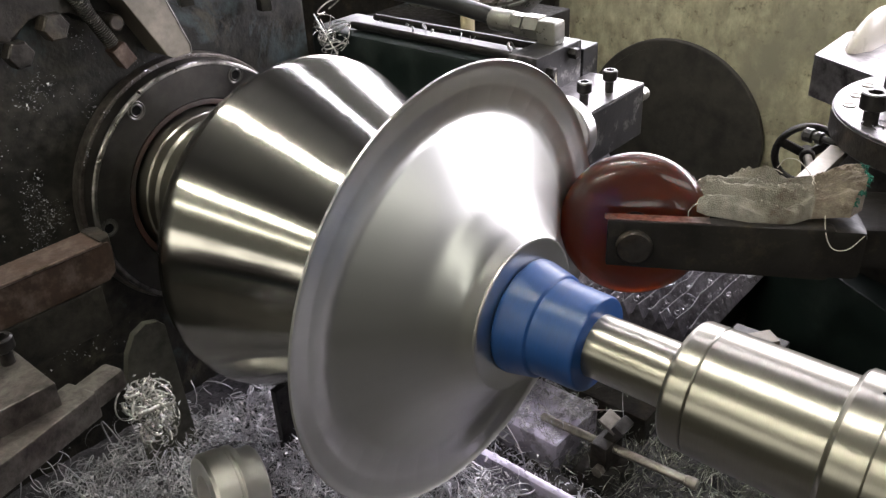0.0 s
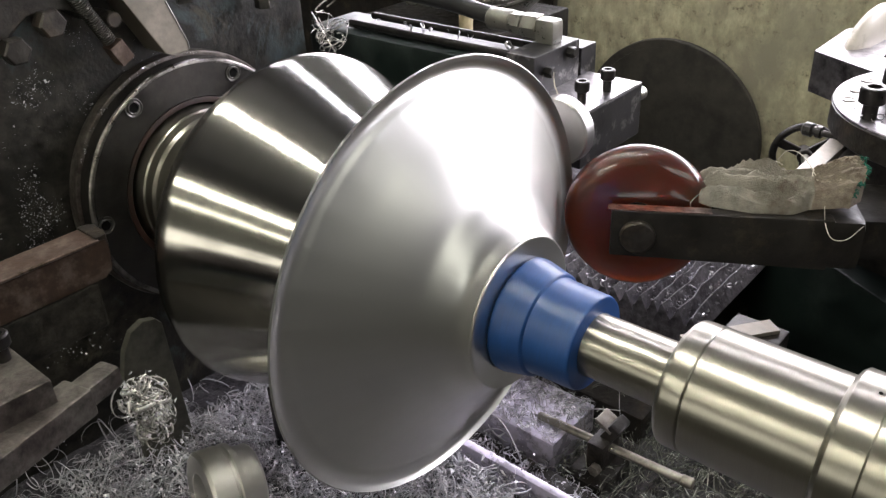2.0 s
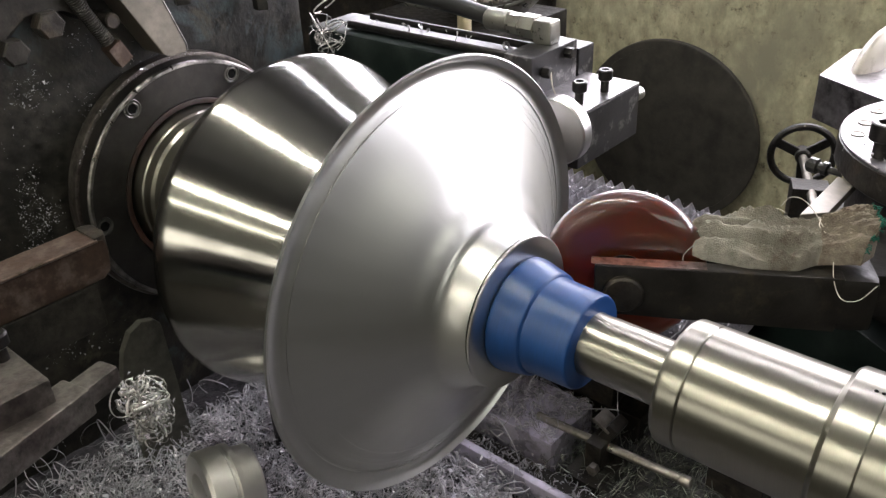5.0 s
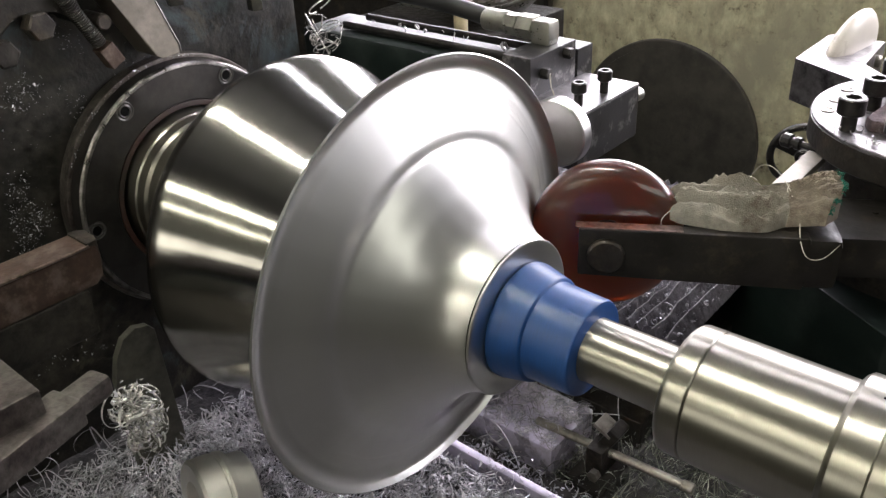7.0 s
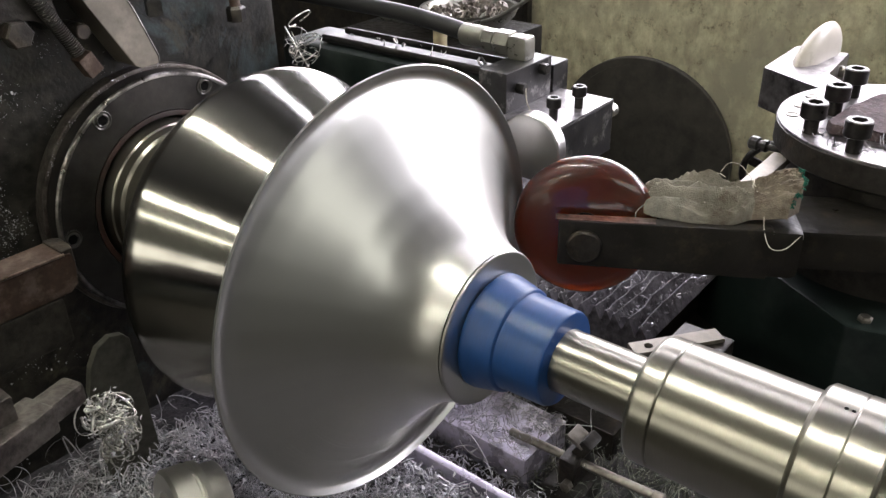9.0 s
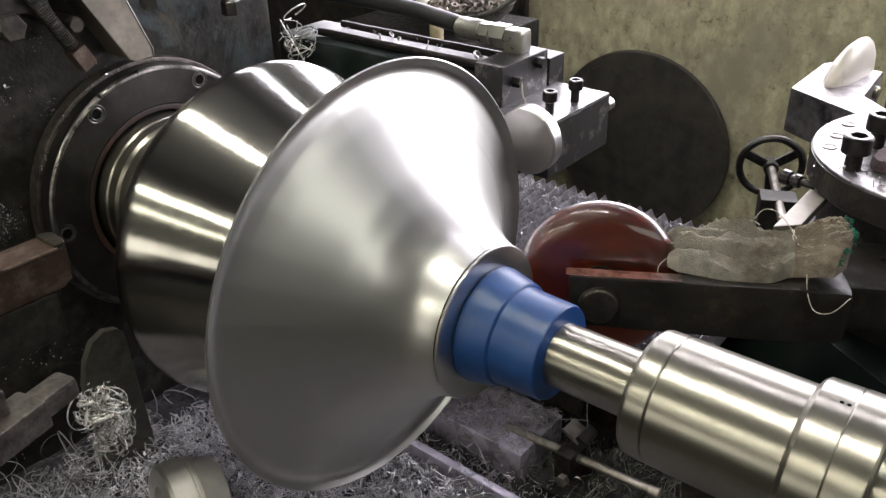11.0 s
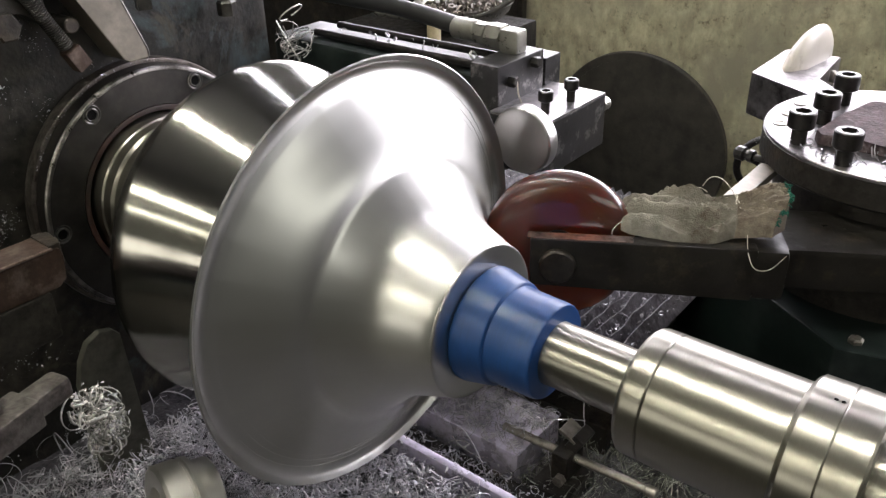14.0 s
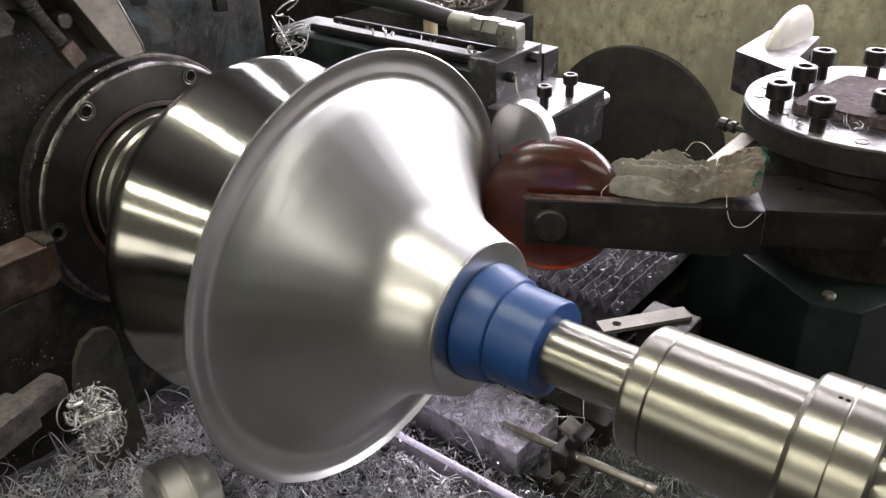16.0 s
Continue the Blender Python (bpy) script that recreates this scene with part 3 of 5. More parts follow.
tagged(rod, "rusty threaded clamp rod with a square end", "clamp rod")
ra, rb = Vector((-0.575, -0.245, 0.520)), Vector((-0.575, -0.125, 0.283))
thread_pts = [ra.lerp(rb, i / 150) for i in range(151)]
rod_bm = tube(thread_pts, 0.0105, 12)
for i, v in enumerate(rod_bm.verts):
    c = thread_pts[min(i // 12, 150)]
    v.co = c + (v.co - c) * (1.08 if (i // 12) % 2 else 0.92)
part("thread", rod_bm, M_dark, rod)
rq = (rb - ra).to_track_quat("X", "Z").to_matrix().to_4x4()
part("square_end", box(0.034, 0.025, 0.025, rb + Vector((0, 0.010, -0.018)), 0.002, rq), M_rust, rod, "chipped square end")
part("holder", box(0.05, 0.03, 0.03, (-0.600, -0.215, 0.462), 0.004), M_dark, rod)

clampb = empty("clamp_bracket", (0, 0, up(0)))
tagged(clampb, "black oily clamp bracket bolted on the headstock face", "clamp bracket")
part("arm", side_prism([(-0.36, 0.52), (-0.17, 0.52), (-0.150, 0.375), (-0.128, 0.315), (-0.150, 0.318), (-0.170, 0.345), (-0.205, 0.352), (-0.235, 0.348), (-0.262, 0.315), (-0.32, 0.33)], -0.635, -0.585, 0.006), M_dark, clampb)
part("hex_nut", moved(revolve([(-0.59, 0), (-0.59, 0.021), (-0.568, 0.021), (-0.565, 0.018), (-0.565, 0)], 6), Matrix.Translation((0, -0.205, 0.328))), M_dark, clampb)
part("hex_nut", moved(revolve([(-0.59, 0), (-0.59, 0.020), (-0.570, 0.020), (-0.567, 0.017), (-0.567, 0)], 6), Matrix.Translation((0, -0.262, 0.302))), M_dark, clampb)
part("stud", moved(cyl(0.012, -0.64, -0.585, "x", 0.002, 16), Matrix.Translation((0, -0.104, 0.309))), M_dark, clampb)


def hanging_bolt(y, z, r, size):
    root = empty("square_head_bolt", (-0.60, y, up(z)))
    tagged(root, "dark square-head bolt in the headstock slot", "bolt", "headstock bolts")
    part("thread", cyl(r * 0.55, 0.0, 0.12, "z", 0.002, 14), M_rust, root)
    part("head", moved(revolve([(-0.012, 0), (-0.012, r), (0.010, r), (0.014, r * 0.8), (0.014, 0)], size, "z"), Matrix.Rotation(0.4, 4, "Z")), M_black, root)
    part("washer_block", box(0.05, 0.03, 0.03, (-0.022, 0, 0.115), 0.003), M_dark, root)


hanging_bolt(0.187, 0.277, 0.017, 6)
hanging_bolt(0.028, 0.318, 0.016, 4)

rbar = tagged(part("square_bar", side_prism([(-0.62, up(0.035)), (-0.312, up(0.035)), (-0.300, up(0.044)), (-0.297, up(0.076)), (-0.300, up(0.090)), (-0.310, up(0.0935)), (-0.62, up(0.0935))], -0.425, -0.372, 0.004), M_rust),
              "rusty brown square bar beside the headstock", "steel bar")
part("broken_end", moved(prism([(-0.425, -0.312), (-0.372, -0.312), (-0.376, -0.296), (-0.392, -0.291), (-0.401, -0.297), (-0.414, -0.290), (-0.424, -0.300)], up(0.062), up(0.0965), 0.003), Matrix()), M_dark, rbar, "dark broken end of the bar")
part("worn_edge", tube([(-0.3715, -0.62, up(0.0935)), (-0.3715, -0.45, up(0.0930)), (-0.3718, -0.31, up(0.0925))], 0.0022, 6), M_worngleam, rbar, "rubbed brown edge")
rest = empty("tool_rest_stand", (0, 0, 0))
tagged(rest, "dark painted stand carrying the tool post and bars", "machine stand")
part("column", box(0.25, 0.25, up(0.02), (-0.78, -0.90, up(0.02) / 2), 0.01), M_cast, rest)
part("cross_arm", join(box(0.06, 0.55, 0.07, (-0.40, -0.60, up(0.0)), 0.006), box(0.80, 0.09, 0.05, (-0.45, -0.80, up(0.018)), 0.006), box(0.06, 0.22, 0.03, (-0.13, -0.72, up(0.020)), 0.006)), M_cast, rest)
post = empty("tool_post", (0, 0, up(0)))
tagged(post, "dark worn steel tool post block with cap screws", "tool post")
post_block = part("block", box(0.20, 0.17, 0.052, (-0.232, -0.582, 0.070), 0.004), M_greydark, post)
socket_screw(0.0125, 0.018, 0.016, 0.0075, post_block, (-0.205, -0.512, 0.095))
socket_screw(0.0125, 0.018, 0.030, 0.0075, post_block, (-0.285, -0.522, 0.095))
shank = empty("tool_shank", (0, 0, up(0)))
tagged(shank, "dark worn tool shank under the tool post", "tool shank")
part("shaft", box(0.042, 0.32, 0.034, (-0.105, -0.625, 0.050), 0.004, Matrix.Rotation(radians(14), 4, "Z")), M_greydark, shank)
part("tip", box(0.03, 0.06, 0.026, (-0.146, -0.456, 0.052), 0.006, Matrix.Rotation(radians(14), 4, "Z")), M_greydark, shank)
upright = tagged(part("guard_plate", moved(side_prism([(-0.276, -0.44), (-0.182, -0.44), (-0.190, -0.16), (-0.200, -0.147), (-0.222, -0.140), (-0.246, -0.150), (-0.264, -0.178), (-0.276, -0.22)], -0.512, -0.498, 0.002), Matrix.Translation((0, 0, AXIS))), M_olive),
                 "dark upright guard plate with a rounded top", "plate")
stop = tagged(part("stop_plate", box(0.014, 0.05, 0.17, (-0.345, -0.085, up(-0.36)), 0.002), M_black), "black upright stop plate in the chips", "plate")
bush = tagged(part("steel_bushing", moved(revolve([(-0.034, 0.03), (-0.034, 0.052), (-0.030, 0.056), (-0.004, 0.056), (-0.002, 0.0535), (0.001, 0.0535), (0.003, 0.056), (0.010, 0.055), (0.011, 0.048), (0.034, 0.047), (0.037, 0.044), (0.037, 0.03)], 96),
                   pose(-0.303, -0.246, up(-0.366), 0, 8, 76) @ Matrix.Scale(1.25, 4)), M_turned), "bright stepped steel bushing lying in the chips", "bushing")

# ---- feed rod and clamp over the ways ----
feed = empty("feed_rod", (0, 0, up(0)))
tagged(feed, "worn steel feed rod in a bolted clamp", "feed rod")
part("rod", moved(cyl(0.0075, -0.005, 0.262, "x", 0.002, 20), Matrix.Translation((0, 0.192, -0.357)) @ Matrix.Rotation(radians(3), 4, "Z")), M_worn, feed)
part("rod_tip", moved(cyl(0.0095, 0.255, 0.275, "x", 0.002, 20), Matrix.Translation((0, 0.192, -0.357)) @ Matrix.Rotation(radians(3), 4, "Z")), M_worn, feed)
part("clamp", join(box(0.030, 0.055, 0.06, (0.118, 0.20, -0.372), 0.004), box(0.022, 0.04, 0.05, (0.128, 0.215, -0.335), 0.006, Matrix.Rotation(0.5, 4, "Y"))), M_dark, feed, "dark clamp block")
part("clamp_cap", box(0.034, 0.036, 0.007, (0.118, 0.212, -0.318), 0.002, Matrix.Rotation(0.45, 4, "Y")), M_worn, feed)
part("foot", box(0.07, 0.10, 0.05, (0.118, 0.19, -0.42), 0.004), M_dark, feed)
part("nut", moved(revolve([(0, 0), (0, 0.010), (0.012, 0.010), (0.012, 0)], 6, "y"), Matrix.Translation((0.130, 0.150, -0.375))), M_worn, feed)

# ---- folded way cover, loose bar with a hole ----
FOLDS, COVER_L, COVER_R = 24, -0.44, 0.172      # the left end stands still, the other goes with the carriage
FOLD_W = (COVER_R - COVER_L) / FOLDS
cover = empty("folding_way_cover", (0, 0, up(0)))
tagged(cover, "oily grey folded way cover sprinkled with chips", "way cover")


def fold_mesh(k):
    """One fold of the cover: a thin ridge with dented flanks and hanging ends."""
    bm = bmesh.new()
    rr = random.Random(100 + k)
    lean, drop = rr.uniform(-0.004, 0.004), rr.uniform(-0.004, 0.002)
    line = [(-0.55, -0.236), (-0.22, -0.222), (-0.05, -0.2045), (0.03, -0.203), (0.12, -0.208), (0.32, -0.222), (0.55, -0.236)]
    rows = []
    for q in range(30):
        y = 0.385 + 0.54 * q / 29 + (rr.uniform(-0.006, 0.003) if q == 0 else 0)
        w = 0.006 * noise.noise(Vector((k * 3.7, y * 22, 1))) + lean
        d = 0.006 * noise.noise(Vector((k * 1.9, y * 14, 5))) + drop
        rows.append([bm.verts.new((u * FOLD_W * 1.25 + w * (1 - abs(u) * 1.6), y, z + d * (1 if abs(u) < 0.3 else 0.3))) for u, z in line])
    ends = [[bm.verts.new((v.co.x, v.co.y, -0.285 + rr.uniform(-0.01, 0.01))) for v in rows[m]] for m in (0, -1)]
    for r0, r1 in [(ends[0], rows[0])] + list(itertools.pairwise(rows)) + [(rows[-1], ends[1])]:
        for n in range(len(line) - 1):
            bm.faces.new((r0[n], r0[n + 1], r1[n + 1], r1[n]))
    return bm


folds = [part("fold", fold_mesh(k), M_bellows, cover, sharp=40) for k in range(FOLDS)]
part("saddle", box(0.52, 0.54, 0.06, (-0.17, 0.67, -0.326), 0.006), M_dark, cover, "dark cast saddle under the folds")
part("rear_way", box(0.62, 0.62, 0.082, (-0.17, 0.60, up(-0.399)), 0.006), M_dark, bed, "dark cast rear way")

holebar = bmesh.new()
bar_pts = [(-0.075, -0.016), (0.085, -0.016), (0.085, 0.016), (-0.075, 0.016)]
ring = [(-0.045 + 0.0075 * math.cos(a), 0.0075 * math.sin(a)) for a in [math.pi * k / 8 for k in range(16)]]
loop_out = [(-0.075, 0.0), (-0.075, -0.016), (-0.045, -0.016), (0.085, -0.016), (0.085, 0.016), (-0.045, 0.016), (-0.075, 0.016)]
for z in (0.0, 0.007):
    o = [holebar.verts.new((x, y, z)) for x, y in bar_pts]
    h = [holebar.verts.new((x, y, z)) for x, y in ring]
    es = [holebar.edges.new((o[k], o[(k + 1) % 4])) for k in range(4)] + [holebar.edges.new((h[k], h[(k + 1) % 16])) for k in range(16)]
    bmesh.ops.triangle_fill(holebar, use_beauty=True, edges=es)
holebar.verts.ensure_lookup_table()
for k in range(4):
    holebar.faces.new((holebar.verts[k], holebar.verts[(k + 1) % 4], holebar.verts[20 + (k + 1) % 4], holebar.verts[20 + k]))
for k in range(16):
    holebar.faces.new((holebar.verts[4 + k], holebar.verts[24 + k], holebar.verts[24 + (k + 1) % 16], holebar.verts[4 + (k + 1) % 16]))
hb = tagged(part("drilled_bar", moved(holebar, pose(0.232, 0.358, -0.202, 0, 0, 53.0)), M_greybar), "bright flat bar with a drilled hole", "steel bar")

# ---- bench, bowl of nuts and dark cabinet behind ----
cab = tagged(part("machine_cabinet", join(box(0.9, 0.5, up(0.35), (-1.53, 1.58, up(0.35) / 2), 0.01), box(0.03, 0.03, up(0.4), (-1.075, 1.80, up(0.4) / 2), 0.003)), M_dark), "dark machine cabinet against the wall", "cabinet")
bench = tagged(part("side_bench", box(0.50, 0.42, up(-0.03), (-1.04, 1.26, up(-0.03) / 2), 0.008), M_cast), "dark oily side bench behind the cylinder", "bench")
bowl = empty("parts_bowl", (-0.93, 1.28, up(-0.03)))
tagged(bowl, "dented metal bowl full of small rusty nuts", "bowl")
part("bowl_shell", revolve([(0, 0), (0, 0.07), (0.015, 0.10), (0.05, 0.138), (0.07, 0.146), (0.074, 0.150), (0.071, 0.142), (0.045, 0.128), (0.02, 0.09), (0.012, 0)], 48, "z"), M_zinc, bowl)
rng = random.Random(5)
nut_mesh = finish(revolve([(-0.0065, 0.0065), (-0.0065, 0.013), (0.0065, 0.013), (0.0065, 0.0065)], 6, "z"), M_rustnut, "nut")
for k in range(70):
    a, r = rng.uniform(0, 6.28), 0.118 * math.sqrt(rng.random())
    nut = new("nut", nut_mesh)
    nut.parent = bowl
    nut.matrix_basis = pose(r * math.cos(a), r * math.sin(a), 0.052 + rng.uniform(0, 0.016), rng.uniform(-60, 60), rng.uniform(-60, 60), 0) @ Matrix.Scale(rng.uniform(0.77, 1.2), 4)
tin = tagged(part("oil_tin", moved(revolve([(0, 0), (0, 0.02), (0.05, 0.02), (0.058, 0.016), (0.058, 0.012), (0.066, 0.012), (0.066, 0)], 24, "z"), Matrix.Translation((-0.88, 1.08, up(-0.03)))), M_tan), "small tan oil tin on the bench", "tin")
pipe = tagged(part("conduit_pipe", tube(spline([(-1.12, 1.10, up(0.02)), (-0.9, 1.08, up(0.035)), (-0.70, 1.07, up(0.075)), (-0.55, 1.10, up(0.17))]), 0.006, 10), M_zinc), "thin grey conduit pipe behind the cylinder", "pipe")

# ---- hand wheel behind the turret ----
wheel = empty("hand_wheel", (0.045, 1.23, up(-0.225)))
wheel.matrix_world = pose(0.045, 1.23, up(-0.225), 0, 0, 25)
tagged(wheel, "black cast hand wheel on a screw spindle", "hand wheel")
rimw = bmesh.new()
rim_pts = [[rimw.verts.new(((0.072 + 0.009 * math.cos(2 * math.pi * j / 10)) * math.cos(2 * math.pi * i / 48), 0.009 * math.sin(2 * math.pi * j / 10), (0.072 + 0.009 * math.cos(2 * math.pi * j / 10)) * math.sin(2 * math.pi * i / 48))) for j in range(10)] for i in range(48)]
for i in range(48):
    for j in range(10):
        rimw.faces.new((rim_pts[i][j], rim_pts[(i + 1) % 48][j], rim_pts[(i + 1) % 48][(j + 1) % 10], rim_pts[i][(j + 1) % 10]))
part("rim", rimw, M_black, wheel)
for k in range(3):
    a = radians(35 + 120 * k)
    part("spoke", box(0.062, 0.010, 0.022, (0.042 * math.cos(a), 0, 0.042 * math.sin(a)), 0.003, Matrix.Rotation(-a, 4, "Y")), M_black, wheel)
part("hub", cyl(0.018, -0.02, 0.02, "y", 0.003, 24), M_black, wheel)
part("spindle", cyl(0.010, -0.30, 0.0, "y", 0.002, 16), M_worn, wheel)
part("bearing_block", box(0.08, 0.06, 0.835, (0.0, -0.19, -0.4075), 0.005), M_dark, wheel)


# ---- chips ----
def curls(n, place, seed, material=None, r_range=(0.003, 0.0135), turns=(0.4, 1.8), width=0.0009, pitch=0.5, segs=13):
    """n springy chips, each a thin three-sided strand; place(rng) gives the middle of a chip."""
    rng = np.random.default_rng(seed)
    mids = np.array([place(rng) for _ in range(n)])
    rad = rng.uniform(*r_range, n) * np.where(rng.random(n) < 0.12, 1.9, 1.0)
    tot = rng.uniform(*turns, n) * 2 * np.pi
    lift = rad * pitch * rng.uniform(0.3, 1.6, n)
    u = np.linspace(0, 1, segs)
    ang = tot[:, None] * u + rng.uniform(0, 6.28, n)[:, None]
    grow = 1 + (rng.uniform(-0.35, 0.35, n)[:, None]) * u
    loc = np.stack([rad[:, None] * grow * np.cos(ang), rad[:, None] * grow * np.sin(ang), lift[:, None] * tot[:, None] / 6.28 * (u - 0.5)], 2)
    q = rng.normal(size=(n, 4))
    q[:, 1:3] *= 0.9
    q /= np.linalg.norm(q, axis=1)[:, None]
    w, x, y, z = q.T
    R = np.stack([np.stack([1 - 2 * (y * y + z * z), 2 * (x * y - z * w), 2 * (x * z + y * w)], 1),
                  np.stack([2 * (x * y + z * w), 1 - 2 * (x * x + z * z), 2 * (y * z - x * w)], 1),
                  np.stack([2 * (x * z - y * w), 2 * (y * z + x * w), 1 - 2 * (x * x + y * y)], 1)], 1)
    rad_dir = np.stack([np.cos(ang), np.sin(ang), np.zeros_like(ang)], 2)
    ax_dir = np.zeros_like(rad_dir)
    ax_dir[..., 2] = 1
    wd = (width * rng.uniform(0.6, 1.5, n))[:, None, None]
    ring = np.stack([loc + ax_dir * wd, loc - ax_dir * wd, loc + rad_dir * wd * 0.35], 2)     # n, segs, 3, xyz
    ring = np.einsum("nij,nskj->nski", R, ring) + mids[:, None, None, :]
    verts = ring.reshape(-1, 3)
    base = (np.arange(n)[:, None] * segs + np.arange(segs - 1)[None, :]).ravel() * 3
    faces = np.concatenate([np.stack([base + k, base + (k + 1) % 3, base + 3 + (k + 1) % 3, base + 3 + k], 1) for k in range(3)])
    me = bpy.data.meshes.new("chips")
    me.from_pydata(verts.tolist(), [], faces.tolist())
    me.shade_smooth()
    me.materials.append(material or M_chip)
    return me


def mound(x, y):
    """Height of the chip heap over the tray."""
    h = 0.012 + 0.022 * math.exp(-((x + 0.30) / 0.10) ** 2 - ((y - 0.0) / 0.10) ** 2)
    h += 0.020 * math.exp(-((x + 0.50) / 0.20) ** 2 - ((y + 0.42) / 0.16) ** 2)
    h += 0.030 * math.exp(-((x - 0.08) / 0.20) ** 2 - ((y - 0.36) / 0.08) ** 2)
    h += 0.040 * math.exp(-((x + 0.02) / 0.12) ** 2 - ((y + 0.03) / 0.09) ** 2)
    return h + 0.010 * noise.noise(Vector((x * 14, y * 14, 0))) + 0.006 * noise.noise(Vector((x * 40, y * 40, 3)))


heap = bmesh.new()
nx, ny = 130, 110
grid = [[heap.verts.new((-0.95 + 1.65 * i / nx, -0.62 + 1.05 * j / ny, up(-0.44) + mound(-0.95 + 1.65 * i / nx, -0.62 + 1.05 * j / ny))) for j in range(ny + 1)] for i in range(nx + 1)]
for i in range(nx):
    for j in range(ny):
        heap.faces.new((grid[i][j], grid[i + 1][j], grid[i + 1][j + 1], grid[i][j + 1]))
tagged(part("chip_fines", heap, M_grime), "dark oily layer of fine metal chips", "chips", kind="stuff")


def on_heap(x0, x1, y0, y1, thick=0.03):
    def place(rng):
        x, y = rng.uniform(x0, x1), rng.uniform(y0, y1)
        return x, y, up(-0.435) + mound(x, y) + thick * rng.random() ** 1.6
    return place


def chip_heap(n, place, seed, label, **kw):
    ob = tagged(new("chip_heap", curls(n, place, seed, **kw)), label, "metal chips", kind="stuff")
    return ob


chip_heap(2700, on_heap(-0.58, -0.12, -0.58, -0.14), 1, "tangled curly steel chips on the tray", r_range=(0.006, 0.019), turns=(0.3, 1.4), width=0.0007, segs=15)
chip_heap(3300, on_heap(-0.52, 0.16, -0.16, 0.13, 0.035), 2, "tangled curly steel chips under the bell, lit in their colour", material=M_litchip)
chip_heap(1300, on_heap(-0.20, 0.42, 0.275, 0.46, 0.035), 3, "tangled dull curly steel chips beside the ways", material=M_dullchip, r_range=(0.006, 0.020), turns=(0.3, 1.4), width=0.0006, segs=16)
chip_heap(260, on_heap(-0.75, 0.40, -0.5, 0.40, 0.05), 4, "long looping steel strands on the chips", r_range=(0.018, 0.04), turns=(0.3, 1.1), width=0.0008, segs=22)


def on_way(rng):
    return rng.uniform(-0.18, 0.05), rng.uniform(0.15, 0.275), up(-0.359) + rng.uniform(0, 0.006)


chip_heap(420, on_way, 7, "small chips lying on the oily way", r_range=(0.003, 0.013), width=0.0007, segs=12)


def in_tangle(cx, cy, cz, a, b, c):
    def place(rng):
        v = rng.normal(size=3)
        v *= rng.random() ** 0.4 / np.linalg.norm(v)
        return cx + a * v[0], cy + b * v[1], cz + c * v[2]
    return place


chip_heap(40, in_tangle(-0.172, -0.398, up(-0.012), 0.030, 0.030, 0.026), 8, "tangle of curled chips hanging from the tool, lit in its colour", material=M_bundle, r_range=(0.005, 0.0125), turns=(0.4, 1.3), width=0.0017, segs=20)
chip_heap(36, in_tangle(-0.180, -0.385, up(-0.062), 0.024, 0.026, 0.038), 9, "tangle of curled chips hanging from the tool, lit in its colour", material=M_bundle, r_range=(0.005, 0.0135), turns=(0.4, 1.3), width=0.0017, segs=20)
chip_heap(14, in_tangle(-0.615, 0.345, up(0.185), 0.030, 0.020, 0.055), 10, "long chip curls caught on the cylinder, lit in their colour", material=M_bundle, r_range=(0.014, 0.026), turns=(0.6, 1.8), width=0.0013, segs=26)
chip_heap(10, in_tangle(-0.40, 0.44, up(0.192), 0.2, 0.03, 0.004), 11, "small chips on the cylinder strip", r_range=(0.003, 0.008), width=0.0014, segs=10)


def on_head(rng):
    for _ in range(12):
        y = rng.normal(-0.32, 0.13)
        z = rng.normal(0.10, 0.17)
        if noise.noise(Vector((y * 16, z * 16, 2))) > 0.05 + 0.35 * rng.random():
            break
    return -0.6385, y, up(z)


def specks(n, place, seed, least=0.0003, most=0.0011, material=None):
    """Tiny chip flakes stuck to an oily face; the pale ones stand for glints."""
    rng = np.random.default_rng(seed)
    verts, faces = [], []
    for _ in range(n):
        c = np.array(place(rng))
        s = least + most * rng.random() ** 3
        p = rng.normal(size=(4, 3)) * s
        k = len(verts)
        verts += (c + p).tolist()
        faces += [(k, k + 1, k + 2), (k, k + 1, k + 3), (k, k + 2, k + 3), (k + 1, k + 2, k + 3)]
    me = bpy.data.meshes.new("specks")
    me.from_pydata(verts, [], faces)
    me.materials.append(material or M_chip)
    return me


tagged(new("chip_flakes", specks(260, in_tangle(-0.176, -0.392, up(-0.035), 0.034, 0.034, 0.055), 31, 0.0008, 0.0022, M_litchip)), "broken pale flakes standing for glints in the hanging chips", "metal chips", kind="stuff")
tagged(new("chip_specks", specks(3200, on_head, 12)), "fine glinting chip specks stuck on the headstock", "metal chips", kind="stuff")


def on_rim(rng):
    a = rng.uniform(1.35, 2.7)
    r = rng.uniform(0.2175, 0.2245)
    return -0.6195 + rng.uniform(0, 0.002), r * math.cos(a), up(r * math.sin(a))


tagged(new("chip_specks", specks(160, on_rim, 13)), "fine chip specks on the cover rim", "metal chips", kind="stuff")
for k, fold in enumerate(folds):
    for me in (curls(44, lambda rng: (rng.uniform(-0.016, 0.016), rng.uniform(0.385, 0.91), -0.206 - 0.014 * rng.random()), 200 + k, r_range=(0.0015, 0.006), turns=(0.2, 1.0), width=0.0012, segs=7),
               specks(250, lambda rng: (rng.uniform(-0.016, 0.016), rng.uniform(0.385, 0.91), -0.205 - 0.02 * rng.random() ** 2), 300 + k, 0.0004, 0.0018)):
        swarf = new("swarf", me)
        swarf.parent = fold
        swarf["kind"] = "stuff"

